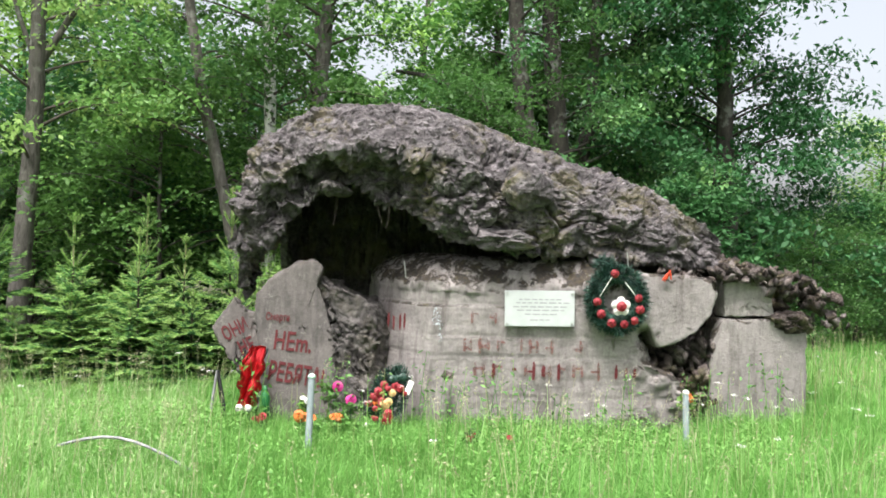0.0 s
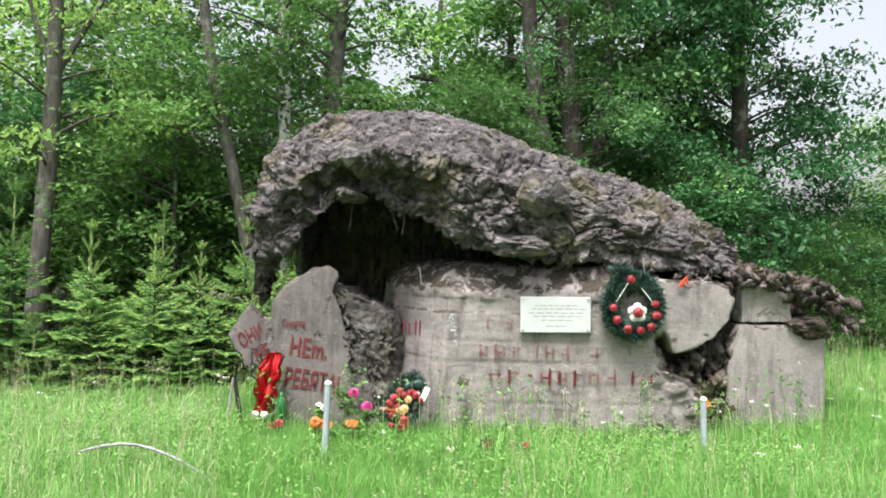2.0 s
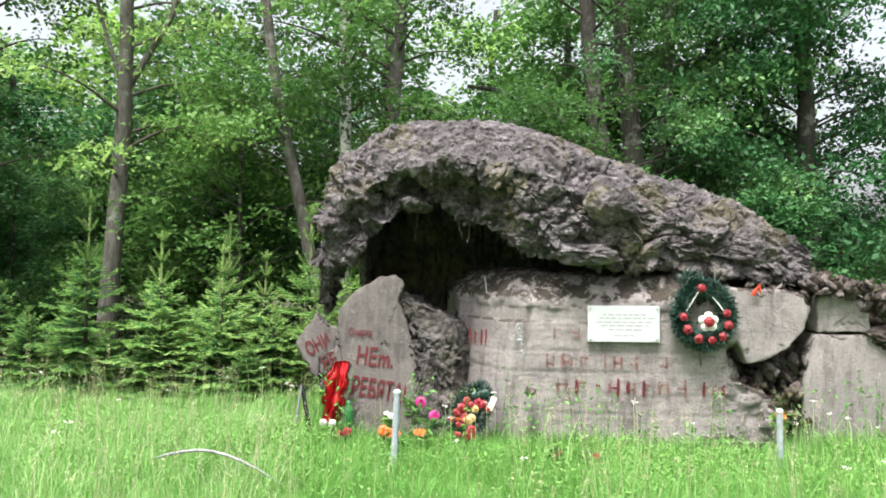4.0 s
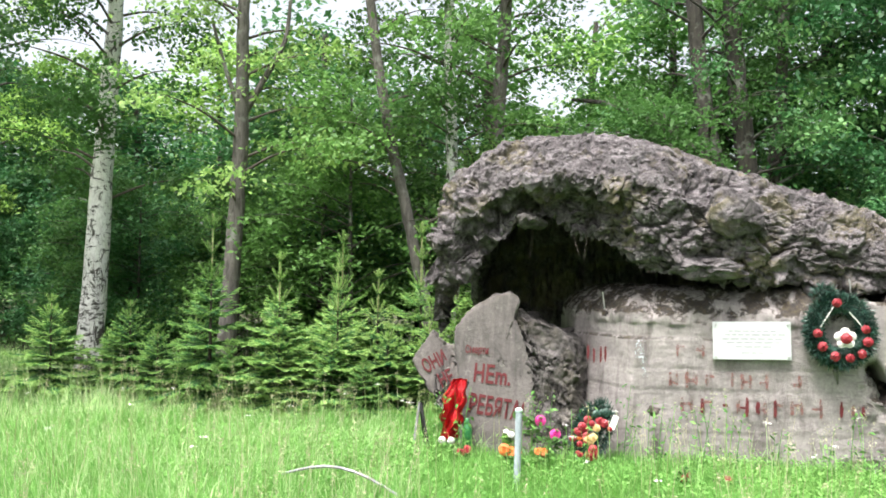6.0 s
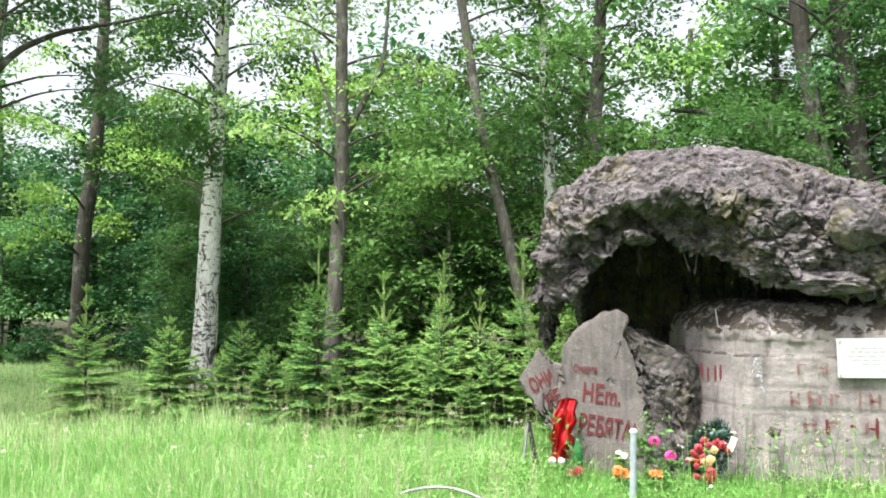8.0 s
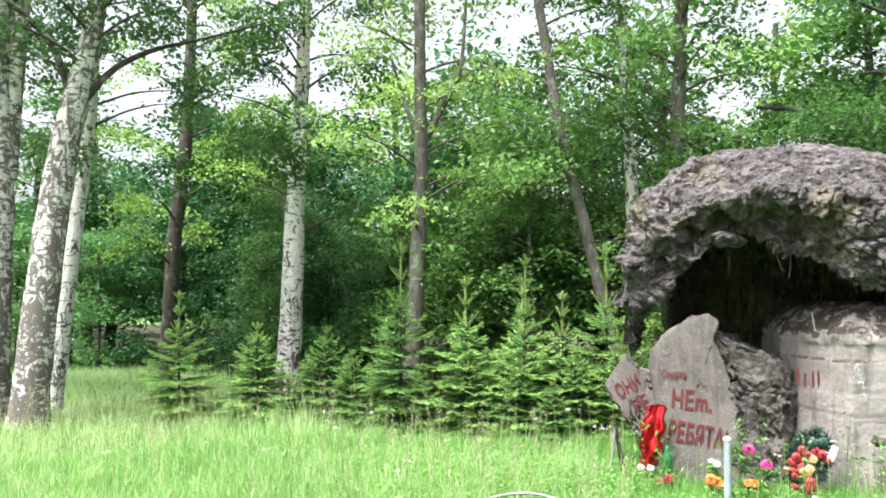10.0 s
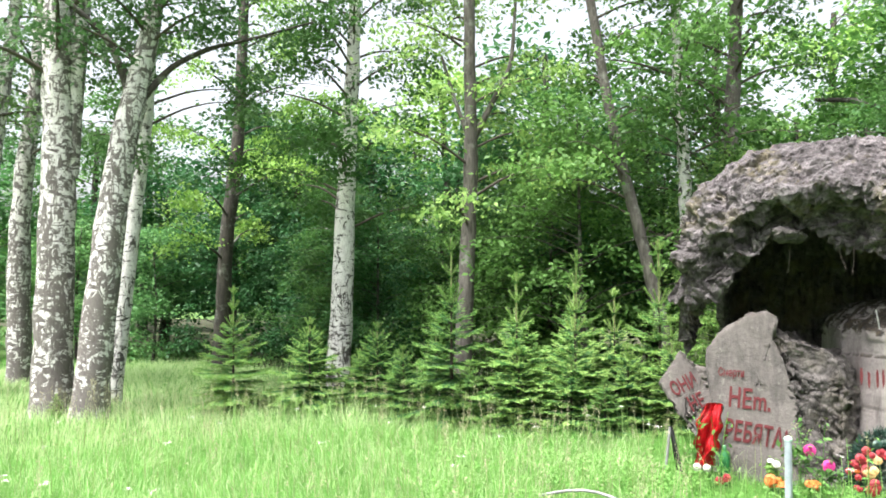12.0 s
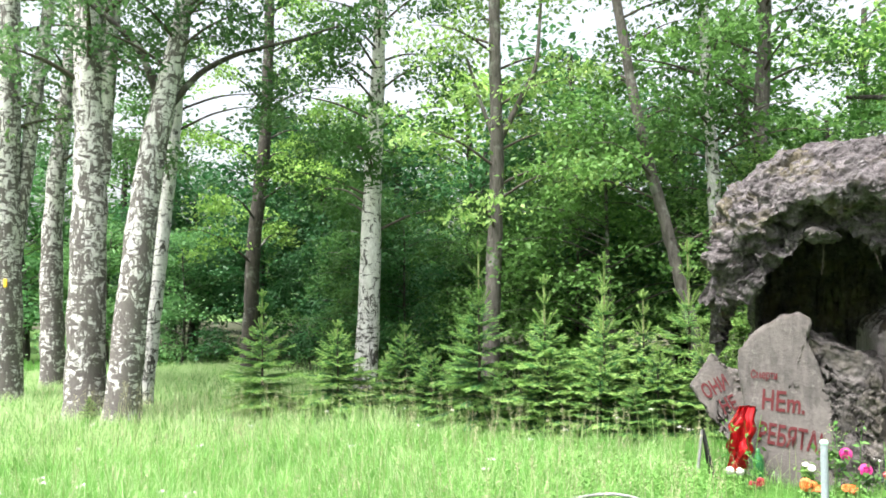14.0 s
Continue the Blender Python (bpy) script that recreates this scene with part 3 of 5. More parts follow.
def star_slab(name, outline, y0, thick, mat, parent, amp_face=0.006, amp_edge=0.05, lean=0.0, yaw=0.0, rough_side=None, seed=0, label="", edge_round=0.03):
    """A broken slab: outline in x and z (front face), rough broken edges. lean: degrees its top tips back."""
    o = np.asarray(outline, float)
    c = o.mean(0)
    o = np.concatenate([o, o[:1]])
    edge = resample(o, 150)[:-1]
    for _ in range(1):
        edge = 0.2 * np.roll(edge, 1, 0) + 0.6 * edge + 0.2 * np.roll(edge, -1, 0)
    m = len(edge)
    rings = []
    for y in np.linspace(thick, edge_round, 12):
        rings.append((1.0, y))
    rings += [(0.99, edge_round * 0.4), (0.965, 0.004)]
    rings += [(s, 0.0) for s in np.linspace(0.93, 0.05, 26)]
    verts = []
    for s, y in rings:
        q = c + (edge - c) * s
        verts.append(np.column_stack([q[:, 0], np.full(m, y), q[:, 1]]))
    v = np.concatenate(verts)
    n = len(rings)
    i, j = np.meshgrid(np.arange(n - 1), np.arange(m), indexing="ij")
    k = (j + 1) % m
    f = np.stack([i * m + j, (i + 1) * m + j, (i + 1) * m + k, i * m + k], -1).reshape(-1, 4)
    me = np_mesh(name, v, f, mat, True)
    bm = bmesh.new()
    bm.from_mesh(me)
    bm.verts.ensure_lookup_table()
    bm.faces.new([bm.verts[q] for q in range(m)])
    bm.faces.new([bm.verts[(n - 1) * m + q] for q in range(m)])
    bmesh.ops.recalc_face_normals(bm, faces=bm.faces)
    for fc in bm.faces:
        fc.smooth = True
    bm.to_mesh(me)
    bm.free()
    off = Vector((seed * 3.7, seed * 1.9, seed * 5.3))
    for vt in me.vertices:
        p, nn = vt.co, vt.normal
        if nn.y < -0.9 and vt.co.y < 0.01:
            d = amp_face * noise.fractal(p * 5 + off, 0.9, 2, 4)
        else:
            d = rough_rock(p + off, nn, amp_edge)
        vt.co = p + nn * d
    turn = Matrix.Translation((c[0], y0, c[1])) @ Matrix.Rotation(radians(yaw), 4, "Z") @ Matrix.Rotation(radians(-lean), 4, "X") @ Matrix.Translation((-c[0], 0, -c[1]))
    me.transform(turn)
    me.update()
    ob = part(name, me, mat, parent, label)
    return ob, turn


# the two leaning slabs on the west side and their broken core
slab_small, T_SMALL = star_slab("small_slab", [(-2.11, 0.80), (-1.99, 0.99), (-1.92, 1.10), (-1.86, 1.03), (-1.79, 0.97), (-1.60, 0.93), (-1.50, 0.55), (-1.46, 0.0), (-1.62, -0.1), (-1.80, 0.32), (-1.95, 0.55)],
                                7.33, 0.3, M_SLAB, bunker, 0.004, 0.035, 6, 12, seed=1, label="small tilted grey slab with red painted words")
slab_big, T_BIG = star_slab("leaning_slab", [(-1.68, 1.08), (-1.63, 1.2), (-1.52, 1.33), (-1.35, 1.42), (-1.16, 1.47), (-1.09, 1.40), (-1.13, 1.24), (-1.09, 1.12), (-1.01, 0.92), (-0.95, 0.72), (-0.87, 0.4), (-0.85, -0.1), (-1.56, -0.1), (-1.6, 0.5)],
                            7.12, 0.4, M_SLAB, bunker, 0.005, 0.03, 5, 6, seed=2, label="leaning grey slab with red painted words")
core, _ = star_slab("broken_core", [(-1.18, 1.34), (-1.08, 1.25), (-0.95, 1.19), (-0.78, 1.15), (-0.64, 1.09), (-0.58, 0.9), (-0.56, 0.5), (-0.57, -0.1), (-1.05, -0.1), (-1.06, 0.6)],
                    7.12, 0.7, M_CORE, bunker, 0.035, 0.05, 6, -14, seed=4, label="crumbled end of the slab")
displace(core.data, 0.035)

# cracked pieces of the front wall to the east
star_slab("wall_fragment", [(1.76, 1.45), (2.15, 1.45), (2.42, 1.41), (2.48, 1.29), (2.42, 1.10), (2.28, 0.92), (2.1, 0.82), (1.94, 0.78), (1.87, 0.92), (1.77, 1.06)],
          7.03, 0.5, M_BLOCK, bunker, 0.006, 0.014, 1, 2, seed=6, label="cracked-off piece of the grey wall")
star_slab("wall_fragment", [(2.56, 1.40), (2.78, 1.40), (2.98, 1.36), (3.03, 1.10), (3.0, 1.085), (2.57, 1.075)],
          7.15, 0.6, M_BLOCK, bunker, 0.006, 0.012, 1, 1, seed=7, label="cracked-off piece of the grey wall", edge_round=0.015)
star_slab("wall_fragment", [(2.55, 1.062), (2.8, 1.068), (3.02, 1.07), (3.06, 0.99), (3.32, 0.97), (3.34, 0.58), (3.35, 0.1), (2.43, 0.1), (2.45, 0.4), (2.46, 0.84)],
          7.14, 0.7, M_BLOCK, bunker, 0.006, 0.012, 0, 2, seed=8, label="cracked-off piece of the grey wall", edge_round=0.015)
star_slab("rubble_core", [(1.8, 1.0), (2.1, 1.35), (2.5, 1.42), (2.9, 1.35), (3.2, 1.1), (3.25, 0.6), (3.2, 0.0), (1.75, 0.0)],
          7.42, 0.9, M_DEBRIS, bunker, 0.12, 0.1, 4, 0, seed=10, label="dark crumbled concrete behind the crack")

def chip(rg, at, size):
    """A sharp-edged splinter of concrete."""
    box = np.array([(a, b, c) for a in (-1, 1) for b in (-1, 1) for c in (-1, 1)], float)
    box = (box + rg.uniform(-0.45, 0.45, (8, 3))) * size * [1.0, 0.75, 0.25]
    turn = np.array(Euler(rg.uniform(-1, 1, 3) * [1.3, 1.3, 3.1]).to_matrix())
    return box @ turn.T + at, np.array([(0, 1, 3, 2), (4, 6, 7, 5), (0, 4, 5, 1), (2, 3, 7, 6), (0, 2, 6, 4), (1, 5, 7, 3)])


rng = np.random.RandomState(11)
heap = []
for i in range(420):                                                  # splinters on the broken wall head
    x = 1.95 + 1.72 * rng.uniform(0, 1)
    top = np.interp(x, [1.9, 2.4, 2.6, 2.75, 3.2, 3.5, 3.7], [1.45, 1.42, 1.5, 1.5, 1.42, 1.28, 1.12])
    y = rng.uniform(7.03 if x > 2.4 else 7.1, 7.7)
    heap.append(chip(rng, np.array([x, y, top + rng.uniform(-0.16 if x > 2.9 else -0.08, 0.06) + 0.05 * (y - 7.2)]), rng.uniform(0.015, 0.06)))
for i in range(170):                                                  # crumbled filling of the crack
    u = rng.uniform(0, 1)
    x = 1.82 + 0.66 * u
    z = rng.uniform(0.22, 0.62 + 0.28 * u)
    heap.append(chip(rng, np.array([x, rng.uniform(7.14, 7.4), z]), rng.uniform(0.02, 0.075)))
hv, hf = merge(heap)
tagged(part("loose_debris", np_mesh("loose_debris", hv, hf, M_DEBRIS), M_DEBRIS, bunker, "loose brown mossy debris"), kind="stuff")
boulder("rubble_mound", (3.0, 7.65, 1.2), (0.42, 0.3, 0.2), 31, M_DEBRIS, bunker, 0.3, 4)
boulder("rubble_mound", (2.65, 7.65, 1.3), (0.3, 0.3, 0.2), 33, M_DEBRIS, bunker, 0.3, 4)
boulder("slab_end", (3.2, 7.2, 1.05), (0.2, 0.17, 0.1), 35, M_DEBRIS, bunker, 0.35, 4)
# the last mound is added only to cut light bouncing inside the hollow
boulder("earth_mound", (0.0, 9.1, 0.2), (1.7, 0.7, 0.7), 37, M_DEBRIS, bunker, 0.3, 4, "dark mound added inside the hollow to keep it dark")
for x, y, z in ((1.66, 7.03, 1.43), (-0.33, 7.2, 1.36), (1.57, 7.03, 1.42)):
    tube("reinforcing_bar", [(x, y, z - .03), (x, y, z + 0.08), (x - 0.02, y, z + 0.2 if x > 1.6 else z + 0.12)], [0.006] * 3, M_STEEL, bunker, 6)

# ---------- painted words ----------
def words(name, body, size, at, yaw, roll, mat, parent, turn=None, squeeze=1.0, bold=0.02, shear=0.0):
    cu = bpy.data.curves.new(name, "FONT")
    cu.body, cu.size, cu.offset, cu.shear = body, size, bold * size, shear
    cu.resolution_u = 3
    tmp = new(name + "_outline", cu)
    dg = bpy.context.evaluated_depsgraph_get()
    me = bpy.data.meshes.new_from_object(tmp.evaluated_get(dg))
    bpy.data.objects.remove(tmp)
    m = Matrix.Translation(at) @ Matrix.Rotation(radians(yaw), 4, "Z") @ Matrix.Rotation(radians(-roll), 4, "Y") @ Matrix.Rotation(radians(90), 4, "X") @ Matrix.Diagonal((squeeze, 1, 1, 1))
    me.transform((turn @ m) if turn else m)
    me.name = name
    me.materials.clear()
    me.materials.append(mat)
    return part(name, me, mat, parent, "hand-painted red lettering")


P = -0.009                                                           # paint stands just proud of the face
words("painted_word", "ОНИ", 0.18, (-1.98, P, 0.68), 0, 28, M_RED_PAINT, slab_small, T_SMALL, 0.6)
words("painted_word", "НЕ", 0.18, (-1.83, P, 0.55), 0, 26, M_RED_PAINT, slab_small, T_SMALL, 0.62)
words("painted_word", "Смерти", 0.095, (-1.57, P, 0.91), 0, -2, M_RED_PAINT, slab_big, T_BIG, 0.6)
words("painted_word", "НЕm.", 0.225, (-1.50, P, 0.655), 0, -5, M_RED_PAINT, slab_big, T_BIG, 0.66)
words("painted_word", "РЕБЯТА!", 0.23, (-1.54, P, 0.385), 0, -8, M_RED_PAINT, slab_big, T_BIG, 0.53)


def smear(name, x, z, w, h, y, mat, parent, seed, label):
    """A flat brush stroke with a ragged outline."""
    rg = np.random.RandomState(seed)
    bm = bmesh.new()
    n = 22
    vs = []
    for q in range(n):
        a = 2 * math.pi * q / n
        k = 1 + rg.uniform(-0.25, 0.2)
        vs.append(bm.verts.new((x + math.copysign(abs(math.cos(a)) ** 0.6, math.cos(a)) * w / 2 * k, y, z + math.copysign(abs(math.sin(a)) ** 0.6, math.sin(a)) * h / 2 * k)))
    bm.faces.new(vs[::-1])
    return part(name, bm, mat, parent, label)


front = [o for o in bunker.children if o.name == "front_wall_block"][0]
rg = np.random.RandomState(3)
for row, (x0, x1, z, h) in enumerate(((0.28, 0.55, 1.0, 0.13), (0.22, 1.25, 0.76, 0.15), (0.32, 1.72, 0.54, 0.15))):
    x = x0
    while x < x1:
        w = rg.uniform(0.07, 0.11)
        for s in range(3):                                            # worn strokes of letters that can no longer be read
            if rg.rand() < 0.3:
                continue
            vertical = s != 1
            smear("faded_stroke", x + (0 if s == 0 else w * 0.35 * s), z + 0.012 * x + (rg.uniform(-0.04, 0.04) if not vertical else 0), rg.uniform(0.02, 0.034) if vertical else w * rg.uniform(0.5, 1.0), h * rg.uniform(0.5, 1.1) if vertical else rg.uniform(0.018, 0.035),
                  6.978, M_RED_PAINT if row == 2 and rg.rand() < 0.2 else M_FADED_PAINT, front, row * 100 + int(x * 50) + s, "")
        x += w + 0.055
for x, y, z, w, h in ((-0.47, 7.17, 0.95, 0.022, 0.14), (-0.42, 7.11, 0.93, 0.02, 0.13), (-0.36, 7.07, 0.94, 0.022, 0.14), (-0.32, 7.045, 0.95, 0.02, 0.15)):
    smear("faded_stroke", x, z, w, h, y - 0.02, M_RED_PAINT, front, int(z * 1000), "")
smear("white_splash", -0.03, 1.0, 0.09, 0.16, 6.976, M_WHITE_PAINT, front, 5, "splash of white paint")
smear("white_splash", 0.01, 0.86, 0.05, 0.16, 6.976, M_WHITE_PAINT, front, 6, "splash of white paint")

# ---------- memorial things ----------
def box_bm(sx, sy, sz, at, bev=0.004, rot=None):
    bm = bmesh.new()
    bmesh.ops.create_cube(bm, size=1.0)
    bmesh.ops.scale(bm, vec=(sx, sy, sz), verts=bm.verts)
    bmesh.ops.bevel(bm, geom=bm.edges[:], offset=bev, segments=2, affect="EDGES")
    if rot is not None:
        bmesh.ops.rotate(bm, cent=(0, 0, 0), matrix=rot, verts=bm.verts)
    bmesh.ops.translate(bm, vec=at, verts=bm.verts)
    return bm


plaque = thing("memorial_plaque", (0.87, 6.965, 1.105), "white marble memorial plaque bolted to the concrete wall", "plaque")
plaque.matrix_world = pose(0.87, 6.965, 1.105, 0, -1.5, 0)
part("tablet", box_bm(0.615, 0.025, 0.315, (0, 0, 0), 0.004), M_MARBLE, plaque)
part("shadow_gap", box_bm(0.58, 0.02, 0.28, (0, 0.02, 0), 0.003), M_STEEL, plaque)
rg = np.random.RandomState(9)
for z, w in ((0.08, 0.36), (0.05, 0.42), (0.015, 0.47), (-0.015, 0.4), (-0.05, 0.26), (-0.10, 0.17)):
    x = -w / 2
    while x < w / 2:
        l = rg.uniform(0.03, 0.07)
        part("inscription_bar", box_bm(l, 0.004, 0.011, (x + l / 2, -0.0125, z), 0.001), M_INK, plaque)
        x += l + 0.014
for x in (-0.285, 0.285):
    for z in (-0.135, 0.135):
        bm = bmesh.new()
        bmesh.ops.create_cone(bm, cap_ends=True, segments=12, radius1=0.012, radius2=0.009, depth=0.012, matrix=Matrix.Translation((x, -0.016, z)) @ Matrix.Rotation(radians(90), 4, "X"))
        part("bolt", bm, M_STEEL, plaque)


def petal_ball(r, seed, layers=3, cup=0.6):
    """A rose or carnation: rings of cupped petals."""
    rg = np.random.RandomState(seed)
    bm = bmesh.new()
    for la in range(layers):
        n = 5 + 2 * la
        rad = r * (0.3 + 0.7 * la / max(1, layers - 1))
        for q in range(n):
            a = 2 * math.pi * (q + rg.uniform(-.2, .2)) / n
            lift = (1 - la / layers) * cup * r + rg.uniform(-.1, .1) * r
            c, s = math.cos(a), math.sin(a)
            pts = []
            for u, wv, h in ((0.0, 0.25, 0.0), (0.55, 0.6, 0.35), (1.0, 0.5, 0.25), (1.12, 0.0, 0.05)):
                for sg in ((-1, 1) if wv else (0,)):
                    px, py = rad * u, sg * wv * rad
                    pts.append(bm.verts.new((px * c - py * s, px * s + py * c, lift + h * r * (1 if u < 1 else 0.6))))
            bm.faces.new((pts[0], pts[2], pts[3], pts[1]))
            bm.faces.new((pts[2], pts[4], pts[5], pts[3]))
            bm.faces.new((pts[4], pts[6], pts[5]))
    return bm


def facing(bm, at, rot=None):
    bm.transform(Matrix.Translation(at) @ (rot if rot is not None else Matrix.Rotation(radians(90), 4, "X")))
    return bm


def needle_ring(R, tube_r, n, seed, length=0.06, arc=(0, 6.2832), oval=1.15):
    rg = np.random.RandomState(seed)
    a = rg.uniform(arc[0], arc[1], n)
    b = rg.uniform(0, 6.2832, n)
    ctr = np.stack([R * np.cos(a), np.zeros(n), oval * R * np.sin(a)], 1)
    nrm = np.stack([np.cos(b) * np.cos(a), -np.sin(b), np.cos(b) * np.sin(a)], 1)
    p = ctr + nrm * tube_r * rg.uniform(0.2, 1, n)[:, None]
    d = nrm + rg.normal(0, 0.5, (n, 3))
    d /= np.linalg.norm(d, axis=1)[:, None]
    w = np.cross(d, rg.normal(0, 1, (n, 3)))
    w /= np.linalg.norm(w, axis=1)[:, None]
    L = length * rg.uniform(0.5, 1.2, n)[:, None]
    v = np.stack([p - w * 0.004, p + w * 0.004, p + d * L + w * 0.003, p + d * L - w * 0.003], 1).reshape(-1, 3)
    return v, np.arange(4 * n).reshape(-1, 4)


wreath = new("memorial_wreath")
wreath.matrix_world = pose(1.54, 6.92, 1.21, -4, -2, 0)
tagged(wreath, "round artificial fir wreath with red and white flowers on wall", "wreath")
part("fir_ring", np_mesh("fir_ring", *needle_ring(0.205, 0.06, 5200, 1, 0.055), M_WREATH), M_WREATH, wreath, "dark green plastic fir")
th = np.linspace(0, 2 * np.pi, 33)
tube("inner_hoop", np.column_stack([0.205 * np.cos(th), 0 * th, 0.236 * np.sin(th)]), np.full(33, 0.045), M_WREATH, wreath, 8)
part("fir_sprig", np_mesh("fir_sprig", *needle_ring(0.035, 0.035, 450, 2, 0.06, oval=1.5), M_WREATH), M_WREATH, wreath).matrix_basis = Matrix.Translation((-0.1, 0.02, 0.29))
for i, (x, z, r) in enumerate(((-0.03, 0.225, 0.042), (-0.185, -0.02, 0.042), (-0.155, -0.125, 0.045), (-0.065, -0.205, 0.045), (0.045, -0.215, 0.04), (0.135, -0.185, 0.042), (0.185, -0.09, 0.045), (0.175, 0.01, 0.04))):
    part("red_flower", facing(petal_ball(r * 0.8, i + 1), (x, -0.06, z)), M_FLOWER_RED, wreath)
for q in range(5):
    a = math.pi / 2 + 2 * math.pi * q / 5
    part("white_petal", facing(petal_ball(0.034, 60 + q), (0.015 + 0.048 * math.cos(a), -0.075, -0.06 + 0.048 * math.sin(a))), M_FLOWER_WHITE, wreath)
part("centre_flower", facing(petal_ball(0.04, 21), (0.015, -0.1, -0.06)), M_FLOWER_RED, wreath)
for x0, x1 in ((-0.05, -0.16), (0.06, 0.15)):
    tube("white_ribbon", [(x0, -0.06, 0.2 if x0 < 0 else 0.15), ((x0 + x1) / 2, -0.075, 0.12), (x1, -0.06, 0.03)], [0.006, 0.007, 0.005], M_FLOWER_WHITE, wreath, 5)

rg = np.random.RandomState(15)
ribbon = thing("orange_ribbon", (2.0, 6.99, 1.43), "small red-orange ribbon tied on the broken wall head", "ribbon")
for a, b in (((-.05, 0, -.04), (.02, 0, .05)), ((.01, 0, .05), (.03, 0, -.03)), ((0, -.02, .01), (-.03, 0, -.05))):
    tube("ribbon_strand", [a, tuple((p + q) / 2 + .015 for p, q in zip(a, b)), b], [0.008, 0.011, 0.006], M_RIBBON, ribbon, 5)

# red banner draped by the slabs
def drape(w, h, seed, amp=0.05):
    bm = bmesh.new()
    g = [[None] * 15 for _ in range(25)]
    for i in range(25):
        for j in range(15):
            u, v = j / 14 - 0.5, i / 24
            wd = w * (0.35 + 0.65 * math.sin(math.pi * min(1, v * 0.75 + 0.12)))
            p = Vector((u * wd + 0.09 * (1 - v) - 0.03, amp * math.sin(u * 8 + seed + 3 * v) + 0.02 * math.sin(u * 23 + 9 * v) - 0.05 * math.sin(v * 3.1), h * (1 - v)))
            p += 0.045 * Vector((noise.noise(p * 8), noise.noise(p * 9 + Vector((5, 0, 0))), 0))
            g[i][j] = bm.verts.new(p)
    for i in range(24):
        for j in range(14):
            bm.faces.new((g[i][j], g[i + 1][j], g[i + 1][j + 1], g[i][j + 1]))
    bmesh.ops.solidify(bm, geom=bm.faces[:], thickness=0.01)
    return bm


banner = thing("red_banner", (-1.64, 6.9, 0.16), "crumpled red cloth banner propped against the slabs", "banner")
part("cloth", drape(0.2, 0.54, 1, 0.03), M_RED, banner, smooth=True)
tube("pole", [(-0.06, 0.04, -0.08), (0.03, 0.06, 0.3), (0.12, 0.1, 0.5)], [0.012] * 3, M_CHAIN, banner, 8)
for x in (-0.08, 0.0):
    bm = bmesh.new()
    bmesh.ops.create_uvsphere(bm, u_segments=12, v_segments=8, radius=0.035)
    bmesh.ops.translate(bm, vec=(x, -0.06, 0.0), verts=bm.verts)
    part("white_tassel", bm, M_FLOWER_WHITE, banner, smooth=True)

stand = thing("wreath_stand", (-1.97, 7.0, 0.0), "grey metal wreath stand with splayed legs", "stand")
for a, b in (((-0.05, 0, 0.0), (0.0, 0.02, 0.45)), ((0.1, 0, 0.05), (0.01, 0.02, 0.45)), ((0.04, 0.15, 0.0), (0.0, 0.03, 0.45))):
    tube("leg", [a, tuple((p + q) / 2 for p, q in zip(a, b)), b], [0.013] * 3, M_PIPE if a[0] < 0 else M_CHAIN, stand, 8)

bottle = thing("green_bottle", (-1.5, 6.85, 0.1), "bright green plastic bottle standing in the grass", "bottle")
bm = bmesh.new()
prof = [(0.0, 0.0), (0.04, 0.0), (0.045, 0.02), (0.045, 0.16), (0.03, 0.2), (0.017, 0.23), (0.017, 0.26), (0.0, 0.262)]
vs = [bm.verts.new((r, 0, z)) for r, z in prof]
es = [bm.edges.new((a, b)) for a, b in zip(vs, vs[1:])]
bmesh.ops.spin(bm, geom=vs + es, cent=(0, 0, 0), axis=(0, 0, 1), angle=2 * math.pi, steps=18)
bmesh.ops.remove_doubles(bm, verts=bm.verts, dist=0.0005)
part("bottle_body", bm, M_GREEN, bottle, smooth=True)

# wreath of red, yellow and green flowers leaning on the corner of the wall
basket = new("leaning_wreath")
basket.matrix_world = pose(-0.42, 6.78, 0.33, -18, 22, 0)
tagged(basket, "oval wreath of red and yellow artificial flowers leaning on the wall", "wreath")
part("fir_ring", np_mesh("fir_ring", *needle_ring(0.1, 0.05, 2200, 7, 0.06, oval=2.0), M_WREATH), M_WREATH, basket)
rg = np.random.RandomState(17)
for i in range(38):
    a, k = rg.uniform(0, 6.28), rg.uniform(0.2, 1.1)
    x, z = 0.13 * k * math.cos(a), 0.24 * k * math.sin(a) - 0.03
    mt = M_FLOWER_YELLOW if abs(x) < 0.022 and z < 0.03 else (M_FLOWER_RED if rg.rand() < 0.92 else M_FLOWER_ORANGE)
    if z > 0.12 and rg.rand() < 0.6:
        mt = M_WREATH
    part("flower", facing(petal_ball(rg.uniform(0.018, 0.033), 40 + i), (x, -0.06 - rg.uniform(0, 0.03), z)), mt, basket)
part("white_card", box_bm(0.05, 0.01, 0.12, (0.13, -0.07, 0.12), 0.002), M_FLOWER_WHITE, basket)


